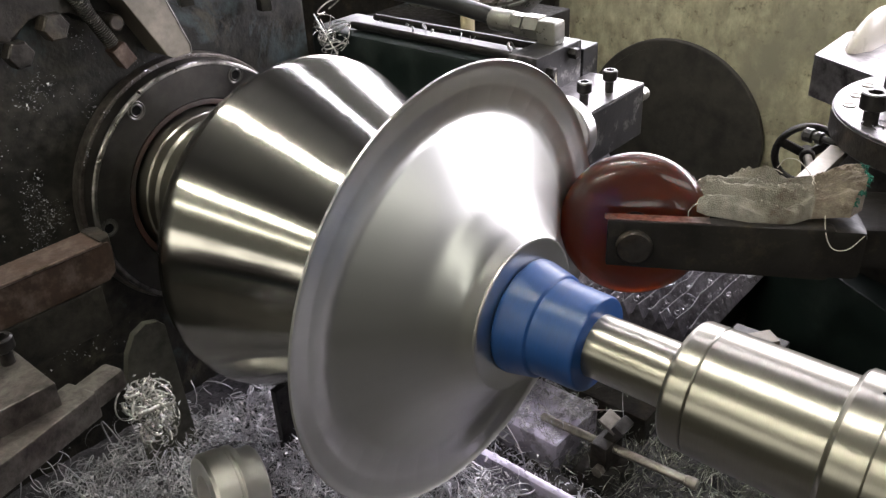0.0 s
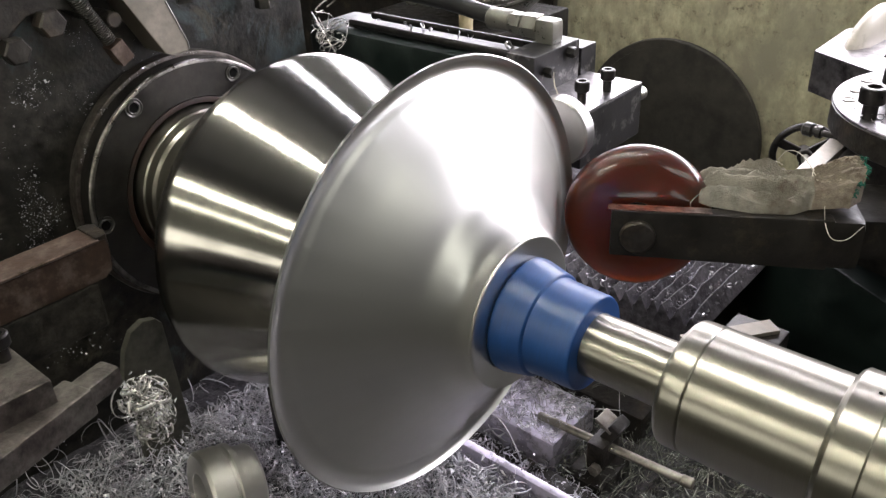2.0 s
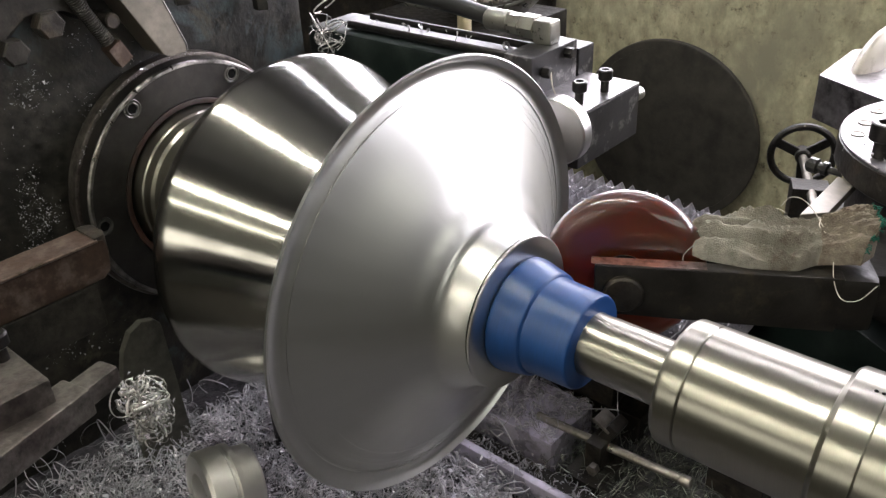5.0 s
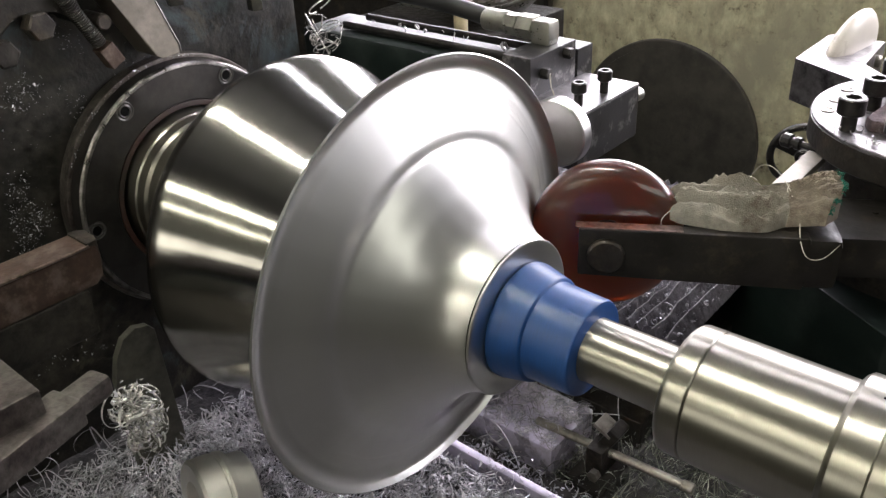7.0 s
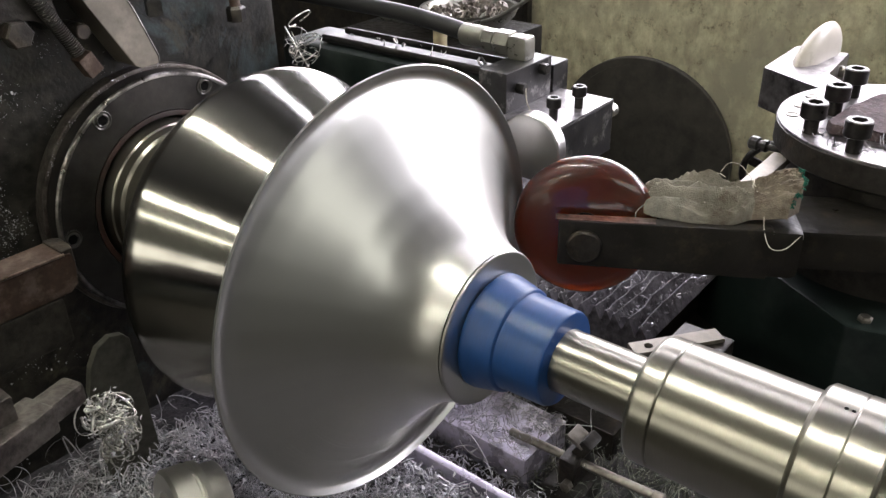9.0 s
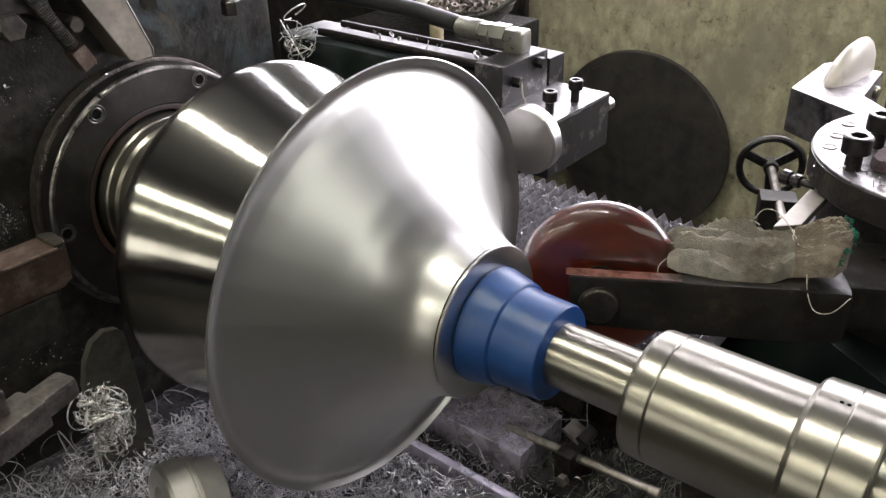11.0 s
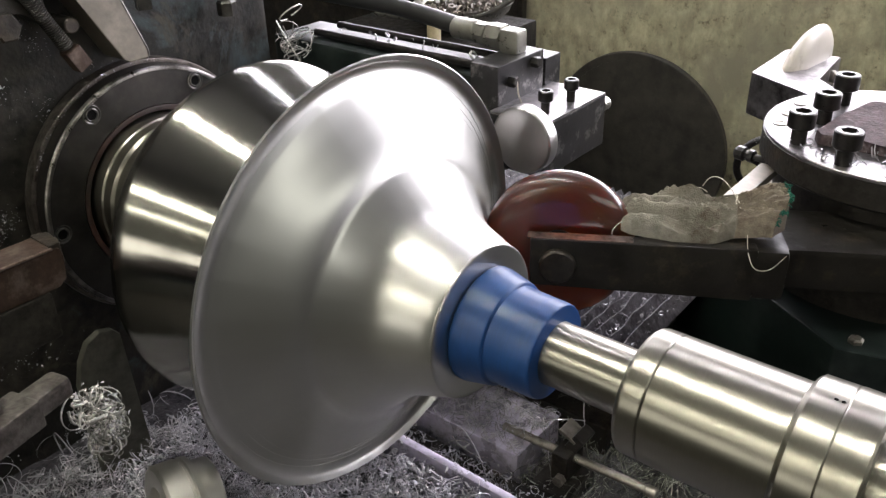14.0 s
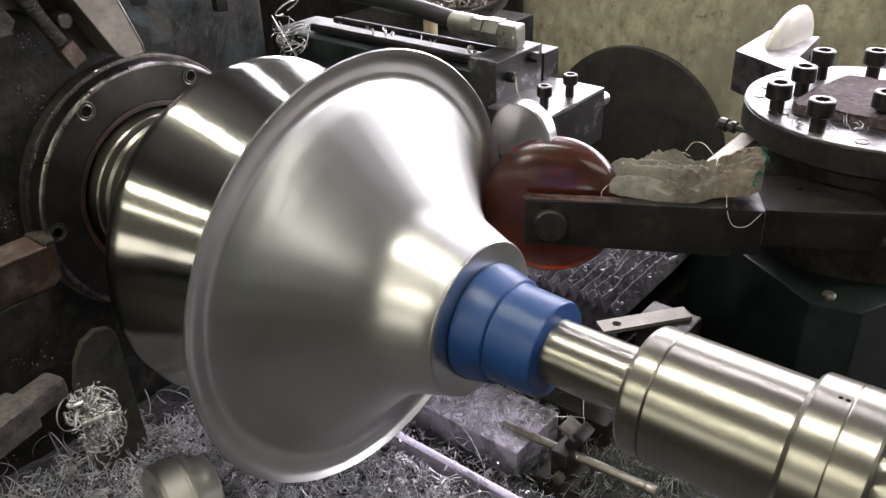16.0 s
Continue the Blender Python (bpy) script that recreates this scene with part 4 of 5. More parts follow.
chip_heap(520, on_heap(0.05, 0.42, 0.12, 0.27, 0.03), 15, "tangled dull curly steel chips round the feed rod", material=M_dullchip, r_range=(0.006, 0.020), turns=(0.3, 1.4), width=0.0006, segs=16)
tagged(new("chip_flakes", specks(2600, on_heap(-0.52, -0.10, -0.40, -0.10, 0.045), 16, 0.0008, 0.0028, M_litchip)), "broken pale chip flakes standing for glints on the tray", "metal chips", kind="stuff")
tagged(new("chip_flakes", specks(6500, on_heap(-0.48, 0.20, -0.16, 0.13, 0.05), 17, 0.0008, 0.0028, M_litchip)), "broken pale chip flakes standing for glints under the bell", "metal chips", kind="stuff")

# ---- roller carriage (moves) ----
R0 = Vector((0.084, 0.300, 0.0))                 # roller centre at the start
carriage = empty("roller_carriage", (0, 0, up(0)))
tagged(carriage, "dark oily turret carriage with roller arms and cap screws", "tool turret")
TC = Vector((0.4255, 0.826, 0))
top_disc = part("top_disc", moved(revolve([(0.080, 0), (0.080, 0.2245), (0.0835, 0.2245), (0.0850, 0.223), (0.085, 0)], 128, "z"), Matrix.Translation(TC)), M_plate, carriage, "round ground steel turret plate")
part("plate_rim", moved(revolve([(0.034, 0.05), (0.034, 0.222), (0.038, 0.226), (0.0785, 0.226), (0.0802, 0.2235), (0.0802, 0.05)], 128, "z"), Matrix.Translation(TC)), M_dark, carriage, "dark oily side of the turret plate")
part("turret_body", moved(revolve([(-0.16, 0), (-0.16, 0.212), (-0.085, 0.212), (-0.080, 0.206), (-0.078, 0.196), (0.0, 0.194), (0.036, 0.190), (0.036, 0)], 96, "z"), Matrix.Translation(TC)), M_dark, carriage)
pa, pb = Vector((-0.852, 0.524, 0)), Vector((0.43, 0.903, 0))
corners = [TC + pa * s + pb * q for s, q in ((-0.221, -0.20), (-0.16, -0.255), (0.24, -0.255), (0.24, 0.25), (-0.221, 0.25))]
part("base", prism([(c.x, c.y) for c in corners], -0.425, -0.158, 0.006), M_green, carriage, "dark green painted turret base")
part("base_plug", moved(cyl(0.012, -0.162, -0.150, "z", 0.003, 6), Matrix.Translation((0.470, 0.548, 0))), M_worn, carriage)
part("body_plug", moved(revolve([(0, 0), (0, 0.020), (0.012, 0.019), (0.012, 0.008), (0.006, 0.007), (0.006, 0)], 24), Matrix.Translation((0.475, 0.632, -0.03)) @ Matrix.Rotation(radians(-77), 4, "Z")), M_greydark, carriage)
for x, y in ((0.294, 0.681), (0.378, 0.634), (0.298, 0.796), (0.295, 0.915), (0.375, 0.967), (0.452, 0.730), (0.535, 0.700), (0.56, 0.90)):
    socket_screw(0.0215, 0.030, 0.026, 0.0125, top_disc, (x, y, 0.084))
for x, y in ((0.240, 0.752), (0.235, 0.807), (0.234, 0.872), (0.450, 0.628)):
    part("plug_hole", moved(revolve([(0.0862, 0), (0.0862, 0.0045), (0.0856, 0.005), (0.0856, 0.0085), (0.0868, 0.0092), (0.0868, 0.0115), (0.0845, 0.012)], 20, "z", closed=False), Matrix.Translation((x, y, 0))), M_worn, top_disc)
pad = prism([(0.312, 0.705), (0.322, 0.80), (0.343, 0.898), (0.355, 0.908), (0.410, 0.905), (0.500, 0.895), (0.520, 0.80), (0.500, 0.700), (0.455, 0.695), (0.386, 0.700), (0.345, 0.688), (0.325, 0.690)], 0.0855, 0.104, 0.003)
bmesh.ops.triangulate(pad, faces=list(pad.faces))
bmesh.ops.subdivide_edges(pad, edges=list(pad.edges), cuts=4, use_grid_fill=True)
for v in pad.verts:
    v.co += Vector((1, 1, 1 if v.co.z > 0.095 else 0)) * 0.003 * noise.noise(v.co * 60)
part("grit_pad", pad, M_felt, carriage, "gritty brown felt pad")
me_sw = specks(220, lambda rng: (TC.x + rng.uniform(-0.2, 0.12), TC.y + rng.uniform(-0.19, -0.05), 0.0858), 21)
part_ob = new("swarf", me_sw)
part_ob.parent = carriage
part_ob["kind"] = "stuff"
part_ob2 = new("swarf", curls(26, lambda rng: (rng.uniform(0.27, 0.46), rng.uniform(0.63, 0.70), 0.0895), 22, r_range=(0.003, 0.009), width=0.0010, segs=10))
part_ob2.parent = carriage
part_ob2["kind"] = "stuff"
nozzle = part("nozzle", moved(revolve([(0, 0), (0, 0.009), (0.004, 0.013), (0.018, 0.013), (0.020, 0.008), (0.026, 0.008), (0.027, 0.0115), (0.036, 0.0115), (0.037, 0.006), (0.060, 0.006), (0.060, 0)], 10), pose(0.176, 0.741, 0.022, 0, 0, -10)), M_bolt, carriage, "grey coolant nozzle screw")
part("joint_plate", prism([(0.239, 0.529), (0.239, 0.690), (0.270, 0.690), (0.270, 0.56)], 0.020, 0.034, 0.002), M_greybar, carriage, "bright joint plate under the turret")

AX_DIR = Vector((0.5, -0.866, 0.17)).normalized()   # the roller's axle
ARM = Vector((0.866, 0.5, 0.0))
rollm = Matrix.Translation(R0) @ AX_DIR.to_track_quat("X", "Z").to_matrix().to_4x4()
roller = part("roller", revolve([(-0.027, 0), (-0.027, 0.070), (-0.0265, 0.082), (-0.024, 0.094), (-0.018, 0.1045), (-0.010, 0.1105), (0.0, 0.1128), (0.010, 0.1105), (0.018, 0.1045), (0.024, 0.094), (0.0265, 0.082), (0.027, 0.070), (0.027, 0)], 128),
              M_amber, carriage, "glossy amber-brown forming roller")
roller.matrix_basis = rollm
armq = ARM.to_track_quat("X", "Z").to_matrix().to_4x4()
flatq = Vector((0.5, -0.866, 0))


def prong(s):
    bm = box(0.315, 0.024, 0.083, (0.1175, 0, 0), 0.004)
    for v in bm.verts:
        if v.co.x < -0.03:
            v.co.z += 0.006 if v.co.z < 0 else 0.0
    return moved(bm, Matrix.Translation(R0 + flatq * s * 0.046 + Vector((0, 0, -0.0065))) @ armq)


part("fork_prong", prong(1), M_oilarm, carriage, "oily dark steel fork prong")
part("fork_prong", prong(-1), M_oilarm, carriage, "oily dark steel fork prong")
part("fork_yoke", join(box(0.15, 0.116, 0.081, R0 + ARM * 0.245 + Vector((0, 0, -0.0065)), 0.014, armq), box(0.22, 0.14, 0.07, R0 + ARM * 0.36 + Vector((0, 0.10, -0.035)), 0.012, armq)), M_oilarm, carriage, "oily dark yoke of the roller arm")
part("bar_bracket", box(0.09, 0.06, 0.20, (0.262, 0.405, -0.3025), 0.004), M_dark, carriage, "dark bracket under the drilled bar")
part("worn_top", moved(box(0.150, 0.019, 0.0012, (0.030, 0, 0.0420), 0.0004), Matrix.Translation(R0 + flatq * 0.046 + Vector((0, 0, -0.0065))) @ armq), M_worngleam, carriage, "rubbed top of the prong, roller's red reflection in its colour")
axlem = Matrix.Translation(R0 + flatq * 0.058 + Vector((0, 0, -0.006))) @ flatq.to_track_quat("X", "Z").to_matrix().to_4x4()
part("axle_nut", moved(revolve([(0, 0), (0, 0.027), (0.006, 0.027), (0.009, 0.024), (0.0095, 0.012), (0.008, 0.0)], 40), axlem), M_dark, carriage, "scratched round axle head")
part("axle", moved(cyl(0.020, -0.045, 0.045, "x", 0.002, 32), rollm), M_black, carriage, "dark axle inside the roller")
part("axle_washer", moved(revolve([(0.031, 0.010), (0.031, 0.030), (0.034, 0.030), (0.034, 0.010)], 32), rollm), M_black, carriage)

# second fork, with a pale roller, on the far side of the turret
fork = prism([(0.075, 1.057), (0.226, 0.975), (0.262, 1.030), (0.200, 1.085), (0.193, 1.262), (0.188, 1.268), (0.166, 1.266), (0.166, 1.135), (0.152, 1.118), (0.128, 1.118), (0.113, 1.135), (0.105, 1.272), (0.085, 1.274), (0.074, 1.258)], -0.020, 0.070, 0.003)
part("far_fork", fork, M_plate, carriage, "ground steel fork of the far roller")
part("far_arm", box(0.20, 0.10, 0.06, (0.275, 0.960, 0.008), 0.004, Matrix.Rotation(radians(-40), 4, "Z")), M_dark, carriage, "dark far arm")
part("far_roller", moved(revolve([(-0.026, 0), (-0.026, 0.040), (-0.024, 0.060), (-0.019, 0.078), (-0.012, 0.092), (-0.004, 0.102), (0.002, 0.105), (0.008, 0.102), (0.016, 0.092), (0.022, 0.078), (0.026, 0.060), (0.028, 0.040), (0.028, 0)], 96),
                         Matrix.Translation((0.137, 1.198, 0.046)) @ Vector((0.95, -0.12, -0.14)).to_track_quat("X", "Z").to_matrix().to_4x4()), M_white, carriage, "pale nylon forming roller", sharp=60)
part("far_axle", moved(cyl(0.013, 0.082, 0.206, "x", 0.003, 20), Matrix.Translation((0, 1.198, 0.046))), M_worn, carriage)

# ---- work glove lying on the arm ----
GU, GV = Vector((0.912, 0.41, 0)), Vector((-0.41, 0.912, 0))
G0 = Vector((0.150, 0.362, 0.0355))


def cuff_lift(u):
    """The cuff end stands off the arm."""
    k = min(1.0, max(0.0, (u - 0.125) / 0.11))
    return 0.020 * k * k * (3 - 2 * k)


def glove_point(u, s, roll):
    """A point of the glove's upper side: u along it (metres), s across it (-1..1)."""
    half = float(np.interp(u, [0, 0.02, 0.08, 0.14, 0.165, 0.20, 0.235], [0.040, 0.055, 0.066, 0.060, 0.047, 0.056, 0.060]))
    hgt = float(np.interp(u, [0, 0.015, 0.06, 0.14, 0.165, 0.20, 0.235], [0.016, 0.036, 0.047, 0.044, 0.034, 0.042, 0.046]))
    z = hgt * (max(0.0, 1 - abs(s) ** 3.2)) ** 0.5
    if u < 0.165:
        fade = min(1.0, (0.165 - u) / 0.03)
        groove = 0.5 - 0.5 * math.cos(2 * math.pi * (s * 1.55 + 0.35 + 0.9 * u))
        z -= fade * 0.040 * groove ** 2 * (1 - abs(s) ** 4)
        z += fade * 0.038 * math.exp(-((u - 0.090 - 0.02 * s) / 0.022) ** 2 - ((s - 0.66) / 0.20) ** 2)
        z -= fade * 0.012 * math.exp(-((u - 0.125) / 0.018) ** 2 - ((s - 0.45) / 0.3) ** 2)
    else:
        z += 0.0016 * math.cos(s * 46) * (1 - abs(s) ** 6)
    p = Vector((u, s * half, z))
    n = noise.noise(p * 40) * 0.0040 - abs(noise.noise(Vector((p.x * 9, p.y * 62 + p.x * 12, 3.0)))) * 0.048 + 0.009 + noise.noise(p * 130) * 0.0022 + noise.noise(p * 300) * 0.0006
    p.z = max(0.0, p.z + n * (1 - abs(s) ** 6))
    p.x += noise.noise(Vector((s * 3, u * 20, 7))) * 0.004
    end = max(0.0, (u - 0.168) / 0.067)
    p.x -= 0.020 * abs(s) ** 2.5 * end
    p.z += cuff_lift(u)
    return p


def glove_sheet(u0, u1, nu, ns=52):
    bm = bmesh.new()
    rows = []
    for i in range(nu + 1):
        u = u0 + (u1 - u0) * i / nu
        rows.append([bm.verts.new(glove_point(u, -1 + 2 * j / ns, 0)) for j in range(ns + 1)])
    low = [[bm.verts.new((v.co.x, v.co.y * 0.97, cuff_lift(u0 + (u1 - u0) * i / nu) - 0.0005)) for v in r] for i, r in enumerate(rows)]
    for i in range(nu):
        for j in range(ns):
            bm.faces.new((rows[i][j], rows[i + 1][j], rows[i + 1][j + 1], rows[i][j + 1]))
            bm.faces.new((low[i][j], low[i][j + 1], low[i + 1][j + 1], low[i + 1][j]))
    for i in (0, nu):
        for j in range(ns):
            bm.faces.new((rows[i][j], rows[i][j + 1], low[i][j + 1], low[i][j]))
    for j in (0, ns):
        for i in range(nu):
            bm.faces.new((rows[i][j], rows[i + 1][j], low[i + 1][j], low[i][j]))
    return bm


glove = empty("work_glove", (0, 0, up(0)))
tagged(glove, "grey cotton work glove lying on the roller arm", "glove")
GM = Matrix.Translation(G0) @ Matrix.Scale(0.90, 4) @ Matrix(((GU.x * 1.07, GV.x, 0, 0), (GU.y * 1.07, GV.y, 0, 0), (0, 0, 1, 0), (0, 0, 0, 1)))
part("palm", moved(glove_sheet(0.0, 0.168, 84), GM), M_glove, glove, sharp=80)
cuff = part("cuff", moved(glove_sheet(0.168, 0.236, 36), GM), M_cuff, glove, "ribbed cuff", sharp=80)
rng = random.Random(3)
fr = []
for k in range(130):
    s = rng.uniform(-0.95, 0.95)
    p = glove_point(0.235, s, 0)
    q = p + Vector((rng.uniform(0.001, 0.007), rng.uniform(-0.003, 0.003), rng.uniform(-0.004, 0.003)))
    fr.append(tube([p, p.lerp(q, 0.5) + Vector((0, rng.uniform(-0.002, 0.002), 0.002)), q], 0.0008, 4))
part("cuff_fringe", moved(join(*fr), GM), M_teal, cuff, "frayed green cuff thread")
wisp = [[(0.118, 0.050, 0.048), (0.128, 0.046, 0.066), (0.143, 0.030, 0.072), (0.158, 0.012, 0.062), (0.170, 0.0, 0.046), (0.176, -0.020, 0.042), (0.182, -0.046, 0.026), (0.186, -0.066, -0.004), (0.196, -0.085, -0.022), (0.216, -0.088, -0.020), (0.236, -0.080, 0.002)],
        [(0.090, 0.030, 0.050), (0.105, 0.032, 0.052), (0.116, 0.036, 0.050), (0.125, 0.032, 0.046)],
        [(0.165, 0.030, 0.046), (0.168, 0.015, 0.050), (0.165, -0.004, 0.048), (0.172, -0.018, 0.045)],
        [(0.018, -0.030, 0.022), (0.002, -0.040, 0.012), (-0.008, -0.055, 0.002), (0.000, -0.070, -0.012), (0.012, -0.072, -0.014), (0.016, -0.064, -0.004)],
        [(0.010, -0.020, 0.030), (-0.008, -0.028, 0.024), (-0.014, -0.034, 0.014)]]
for w in wisp:
    part("loose_thread", moved(tube(spline(w), 0.00065, 6), GM), M_thread, glove, "loose cotton thread")

# ---- spun sheet: a bowl of ring segments that bend as the roller passes ----
NECK = (0.094, 0.1035)
RIM_R = 0.311
POST_A = [(0.1035, 0.094), (0.108, 0.082), (0.120, 0.068), (0.150, 0.043), (0.180, 0.026), (0.210, 0.008), (0.240, -0.010), (0.270, -0.026), (0.290, -0.035), (0.300, -0.034), (0.311, -0.027)]
PRE_A = [(0.24, -0.009), (0.252, -0.011), (0.27, -0.009), (0.29, -0.004), (0.311, 0.001)]
POST_B = [(0.1035, 0.094), (0.112, 0.063), (0.130, 0.037), (0.150, 0.014), (0.179, -0.011), (0.203, -0.028), (0.225, -0.043), (0.253, -0.061), (0.280, -0.076), (0.298, -0.078), (0.311, -0.068)]
POST_C = [(0.1035, 0.094), (0.116, 0.060), (0.127, 0.026), (0.143, 0.004), (0.161, -0.016), (0.182, -0.037), (0.202, -0.055), (0.223, -0.073), (0.2475, -0.091), (0.274, -0.105), (0.295, -0.104), (0.311, -0.092)]
CAR = [(0.0, 0, 0), (0.5, -0.0087, 0.0180), (1.0, -0.0165, 0.0354), (1.5, -0.0257, 0.0504), (2.0, -0.0066, 0.0299), (2.5, 0.0124, -0.0122), (3.0, 0.0304, -0.0538), (3.5, 0.0542, -0.0842), (4.0, 0.0797, -0.1141), (4.4, 0.0805, -0.1220), (5.0, 0.0600, -0.1190), (5.5, 0.0380, -0.1050), (6.0, 0.0180, -0.0840), (6.5, -0.0009, -0.0604), (7.0, -0.0174, -0.0373), (7.5, -0.0337, -0.0150), (8.0, -0.0505, 0.0130), (8.5, -0.0663, 0.0396), (9.0, -0.0461, 0.0251), (9.5, -0.0250, -0.0120), (10.0, 0.0020, -0.0550), (10.5, 0.0370, -0.0920), (11.0, 0.0680, -0.1170), (11.5, 0.0787, -0.1237), (12.0, 0.0624, -0.1214), (12.5, 0.0352, -0.1137), (13.0, 0.0146, -0.0979), (13.5, -0.0059, -0.0800), (14.0, -0.0259, -0.0594), (14.5, -0.0441, -0.0393), (15.0, -0.0628, -0.0179), (15.5, -0.0810, 0.0064), (16.0, -0.0952, 0.0336)]
RIM_X = [(0, 0.001), (0.5, -0.008), (1, -0.018), (1.5, -0.027), (4.5, -0.027), (6.5, -0.042), (7, -0.047), (7.5, -0.049), (8, -0.0525), (8.25, -0.060), (8.5, -0.067), (11.3, -0.068), (12, -0.071),
         (12.5, -0.074), (13.5, -0.083), (14.5, -0.090), (16, -0.092)]


def interp(table, v, col=1):
    return float(np.interp(v, [row[0] for row in table], [row[col] for row in table]))


def eased(table):
    """A profile resampled finely and rounded off."""
    r = np.linspace(table[0][0], table[-1][0], 140)
    x = np.interp(r, [row[0] for row in table], [row[1] for row in table])
    for _ in range(16):
        x[1:-1] = 0.25 * x[:-2] + 0.5 * x[1:-1] + 0.25 * x[2:]
    return list(zip(r.tolist(), x.tolist()))


PRE_A, POST_A, POST_B, POST_C = (eased(q) for q in (PRE_A, POST_A, POST_B, POST_C))


def sheet_x(r, t):
    """Where the sheet stands along the axis, at radius r and time t."""
    rc = 0.240 + interp(CAR, t, 2)
    if t <= 1.5:
        before, after = PRE_A, POST_A
    elif t <= 8.5:
        before, after = POST_A, POST_B
        if t < 4.4:
            return interp(POST_A, r)
    else:
        before, after = POST_B, POST_C
        if t < 11.4:
            return interp(POST_B, r)
    rc = min(max(rc, 0.1035), 0.305)
    if r <= rc:
        return interp(after, r)
    jump = interp(after, rc) - interp(before, rc)
    rim = interp(RIM_X, t) - interp(before, RIM_R)
    u = (r - rc) / (RIM_R - rc)
    fold = 0.0075 * min(1.0, abs(jump) / 0.012) * (1.0 if t > 8.5 else 0.7 if t > 4.4 else 0.0)   # the flange kicks up just beyond the roller
    s = (r - rc) / 0.036
    return interp(before, r) + jump * (1 - u) + rim * u + fold * s * math.exp(1 - s) * (1 - u)


def sheet_smooth(r, t):
    w = 0.0045
    ts = [min(16.0, max(0.0, t + d)) for d in (-0.05, 0.0, 0.05)]
    rs = [min(RIM_R, max(NECK[1], r + d)) for d in (-w, -w / 2, 0, w / 2, w)]
    lip = 0.0045 * (max(0.0, (r - 0.3020) / 0.0090)) ** 1.6 - 0.0058 * min(1.0, max(0.0, (r - 0.280) / 0.031))
    return sum(sheet_x(a, b) for a in rs for b in ts) / 15.0 + lip


SECTORS, BANDS = 36, 88
EDGES = [NECK[1] + (RIM_R - NECK[1]) * (k / BANDS) for k in range(BANDS + 1)]


def band_state(b, t):
    r0, r1 = EDGES[b], EDGES[b + 1]
    x0, x1 = sheet_smooth(r0, t), sheet_smooth(r1, t)
    return (x0 + x1) / 2, math.atan2(r1 - r0, x1 - x0)


def segment_mesh(b):
    """One ring segment, curved as the sheet is on the whole, 2.5 mm thick, about the middle of its band."""
    r0, r1 = EDGES[b], EDGES[b + 1]
    rm, T_REF = (r0 + r1) / 2, (0.0, 4.0, 9.0, 14.0, 16.0)
    xs = lambda r: sum(sheet_smooth(min(max(r, NECK[1]), RIM_R), q) for q in T_REF) / len(T_REF)
    x0, x1 = xs(r0), xs(r1)
    xm, psi = (x0 + x1) / 2, math.atan2(r1 - r0, x1 - x0)
    nr, nc, half = 3, 8, math.pi / SECTORS * 1.02
    ext = 0.0008
    lo = r0 - (ext if b else 0)
    hi = r1 + (ext if b < BANDS - 1 else 0)
    outer, normals = [], []
    for i in range(nr + 1):
        r = lo + (hi - lo) * i / nr
        d = 0.003
        sl = (xs(r + d) - xs(r - d)) / (min(r + d, RIM_R) - max(r - d, NECK[1]))
        n2 = Vector((1, -sl)).normalized()
        base = xs(r) + (sl * (r - RIM_R) if r > RIM_R else sl * (r - NECK[1]) if r < NECK[1] else 0)
        for j in range(nc + 1):
            a = half * (2 * j / nc - 1)
            outer.append(Vector((base - xm, r * math.sin(a), r * math.cos(a) - rm)))
            normals.append(Vector((n2[0], n2[1] * math.sin(a), n2[1] * math.cos(a))))
    th = 0.0025
    inner = [p - n * th for p, n in zip(outer, normals)]
    verts, norm, faces = list(outer), list(normals), []
    o2 = len(verts)
    verts += inner
    norm += [-n for n in normals]
    W1 = nc + 1
    for i in range(nr):
        for j in range(nc):
            q = (i * W1 + j, i * W1 + j + 1, (i + 1) * W1 + j + 1, (i + 1) * W1 + j)
            faces.append(q)
            faces.append(tuple(o2 + k for k in q[::-1]))
    for line in ([j for j in range(W1)], [nr * W1 + j for j in range(W1)][::-1], [i * W1 for i in range(nr + 1)][::-1], [i * W1 + nc for i in range(nr + 1)]):
        for k, k2 in zip(line[:-1], line[1:]):
            s = len(verts)
            e = verts[k2] - verts[k]
            n = (verts[k + o2] - verts[k]).cross(e).normalized()
            verts += [verts[k], verts[k + o2], verts[k2 + o2], verts[k2]]
            norm += [n] * 4
            faces.append((s, s + 1, s + 2, s + 3))
    me = bpy.data.meshes.new("sheet_segment")
    me.from_pydata(verts, [], faces)
    me.shade_smooth()
    me.normals_split_custom_set_from_vertices(norm)
    me.materials.append(M_spun)
    return me, rm, psi


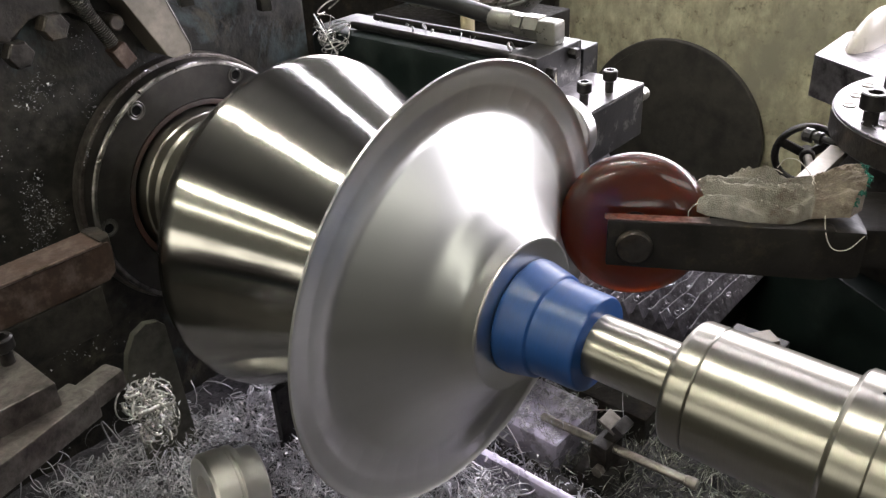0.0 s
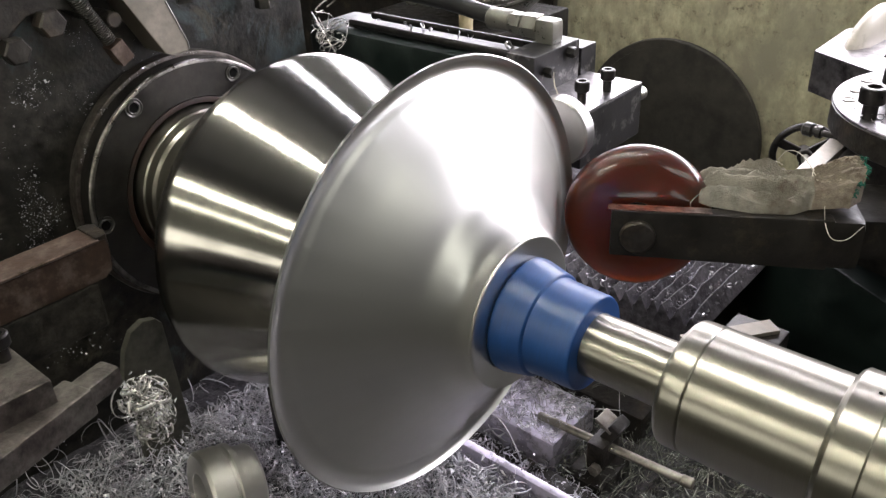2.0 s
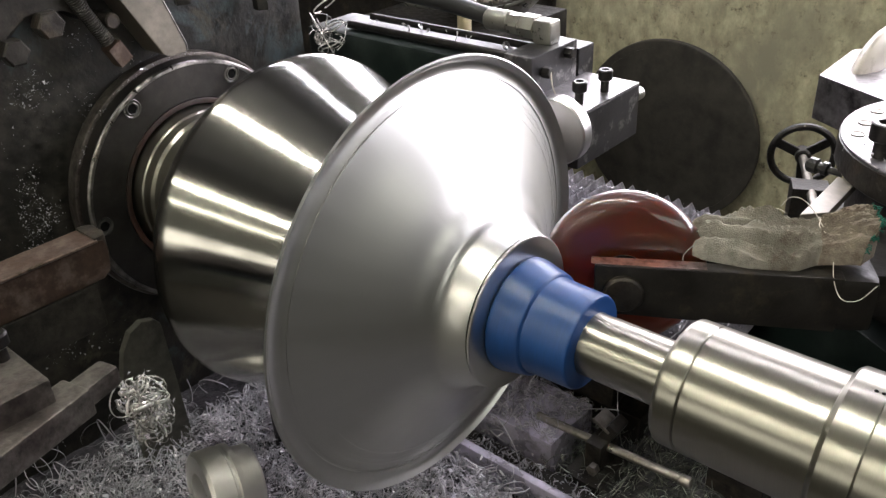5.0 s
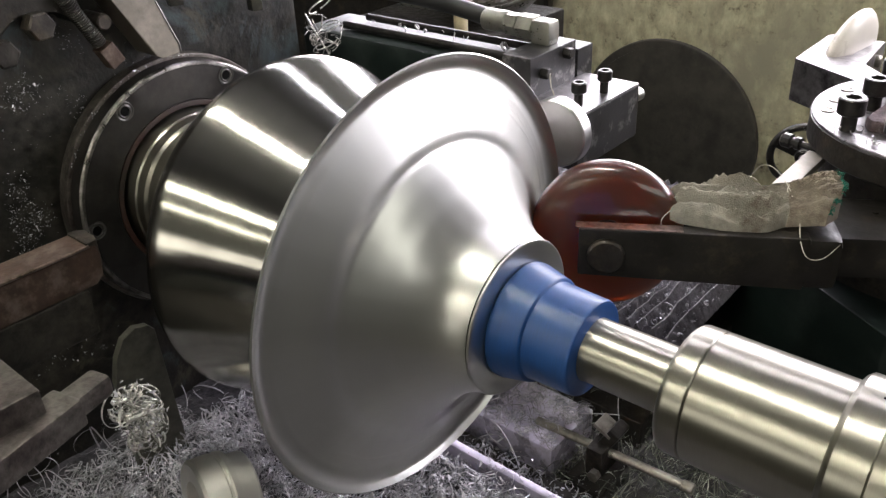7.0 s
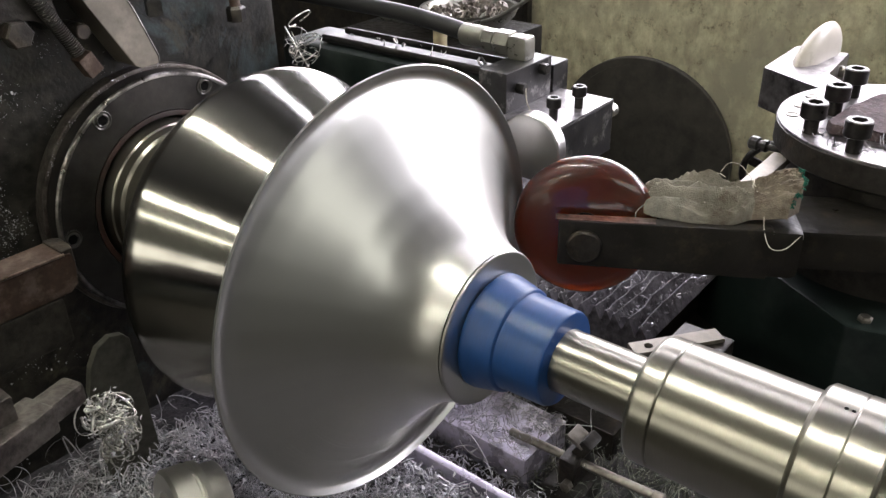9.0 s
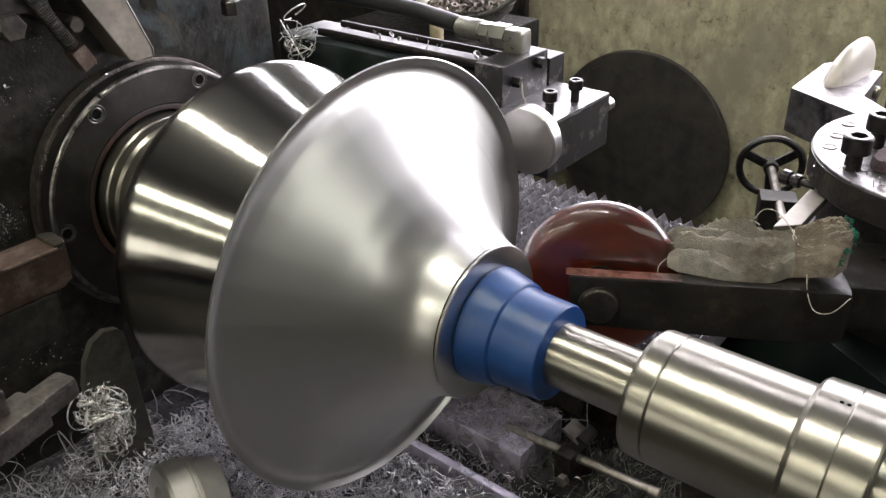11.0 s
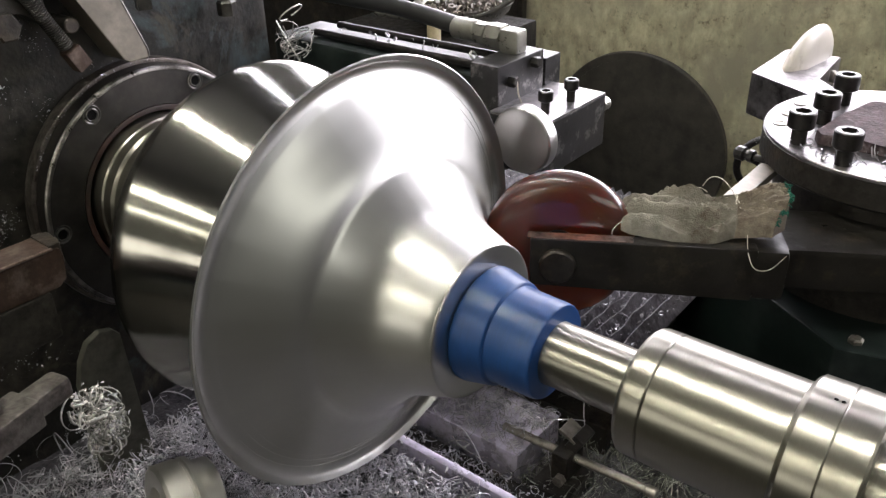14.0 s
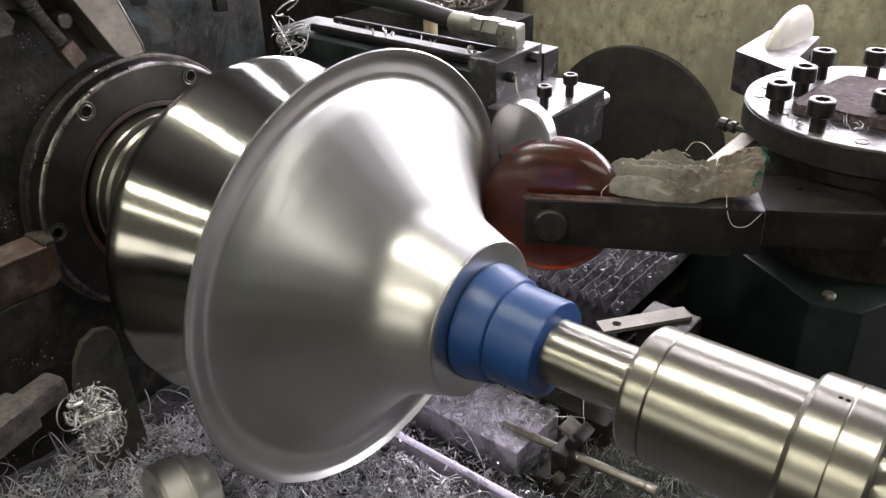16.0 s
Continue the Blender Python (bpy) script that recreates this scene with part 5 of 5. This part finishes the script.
sheet = empty("spun_sheet", (0, 0, up(0)))
tagged(sheet, "satin steel sheet spun into a flaring bell over the mandrel", "metal bell")
part("hub_disc", revolve([(0.0895, 0), (0.0895, 0.1010), (0.0905, 0.1040), (0.0925, 0.1055), (0.0945, 0.1045), (0.0960, 0.1010), (0.0960, 0)], 144), M_spun, sheet)
segments = []
for b in range(BANDS):
    me, rm, psi = segment_mesh(b)
    for k in range(SECTORS):
        ob = new("sheet_segment", me)
        ob.parent = sheet
        segments.append((ob, b, k, rm, psi))


def band_rows(b):
    """The band's rows, thinned to those where it bends or shifts."""
    grid = [i / 10 for i in range(161)]
    st = [band_state(b, t) for t in grid]
    keep, last = [0], 0
    while last < 160:
        nxt = last + 1
        for j in range(last + 2, 161):
            ok = True
            for i in range(last + 1, j):
                u = (i - last) / (j - last)
                if abs(st[last][0] * (1 - u) + st[j][0] * u - st[i][0]) > 0.0005 or abs(st[last][1] * (1 - u) + st[j][1] * u - st[i][1]) > 0.012:
                    ok = False
                    break
            if not ok:
                break
            nxt = j
        keep.append(nxt)
        last = nxt
    return [(grid[i], *st[i]) for i in keep]


def motions():
    carriage_rows = [(t, pose(dx, dy, AXIS)) for t, dx, dy in CAR]
    walk(carriage, carriage_rows)
    walk(hb, carriage_rows)
    walk(cover, [(t, pose(0, dy, AXIS)) for t, dx, dy in CAR])
    for k, fold in enumerate(folds):
        u = (k + 0.5) / FOLDS
        walk(fold, [(t, pose(COVER_L + (COVER_R + dx - COVER_L) * u, 0, 0)) for t, dx, dy in CAR])
    walk(glove, [(t, pose(dx, dy, AXIS)) for t, dx, dy in CAR])
    n = round(16.0 * FPS)
    for ob in (sheet, mandrel, cap):
        walk(ob, [(i / FPS, pose(0, 0, AXIS, 40.0 * i)) for i in range(n + 1)])
    walk(roller, [(i / FPS, rollm @ pose(0, 0, 0, -70.0 * i)) for i in range(n + 1)])
    rows = [band_rows(b) for b in range(BANDS)]
    for ob, b, k, rm, psi in segments:
        turn = pose(0, 0, 0, 360.0 * k / SECTORS)
        walk(ob, [(t, turn @ Matrix.Translation((x, 0, rm)) @ pose(0, 0, 0, 0, math.degrees(psi - q), 0)) for t, x, q in rows[b]])


motions()
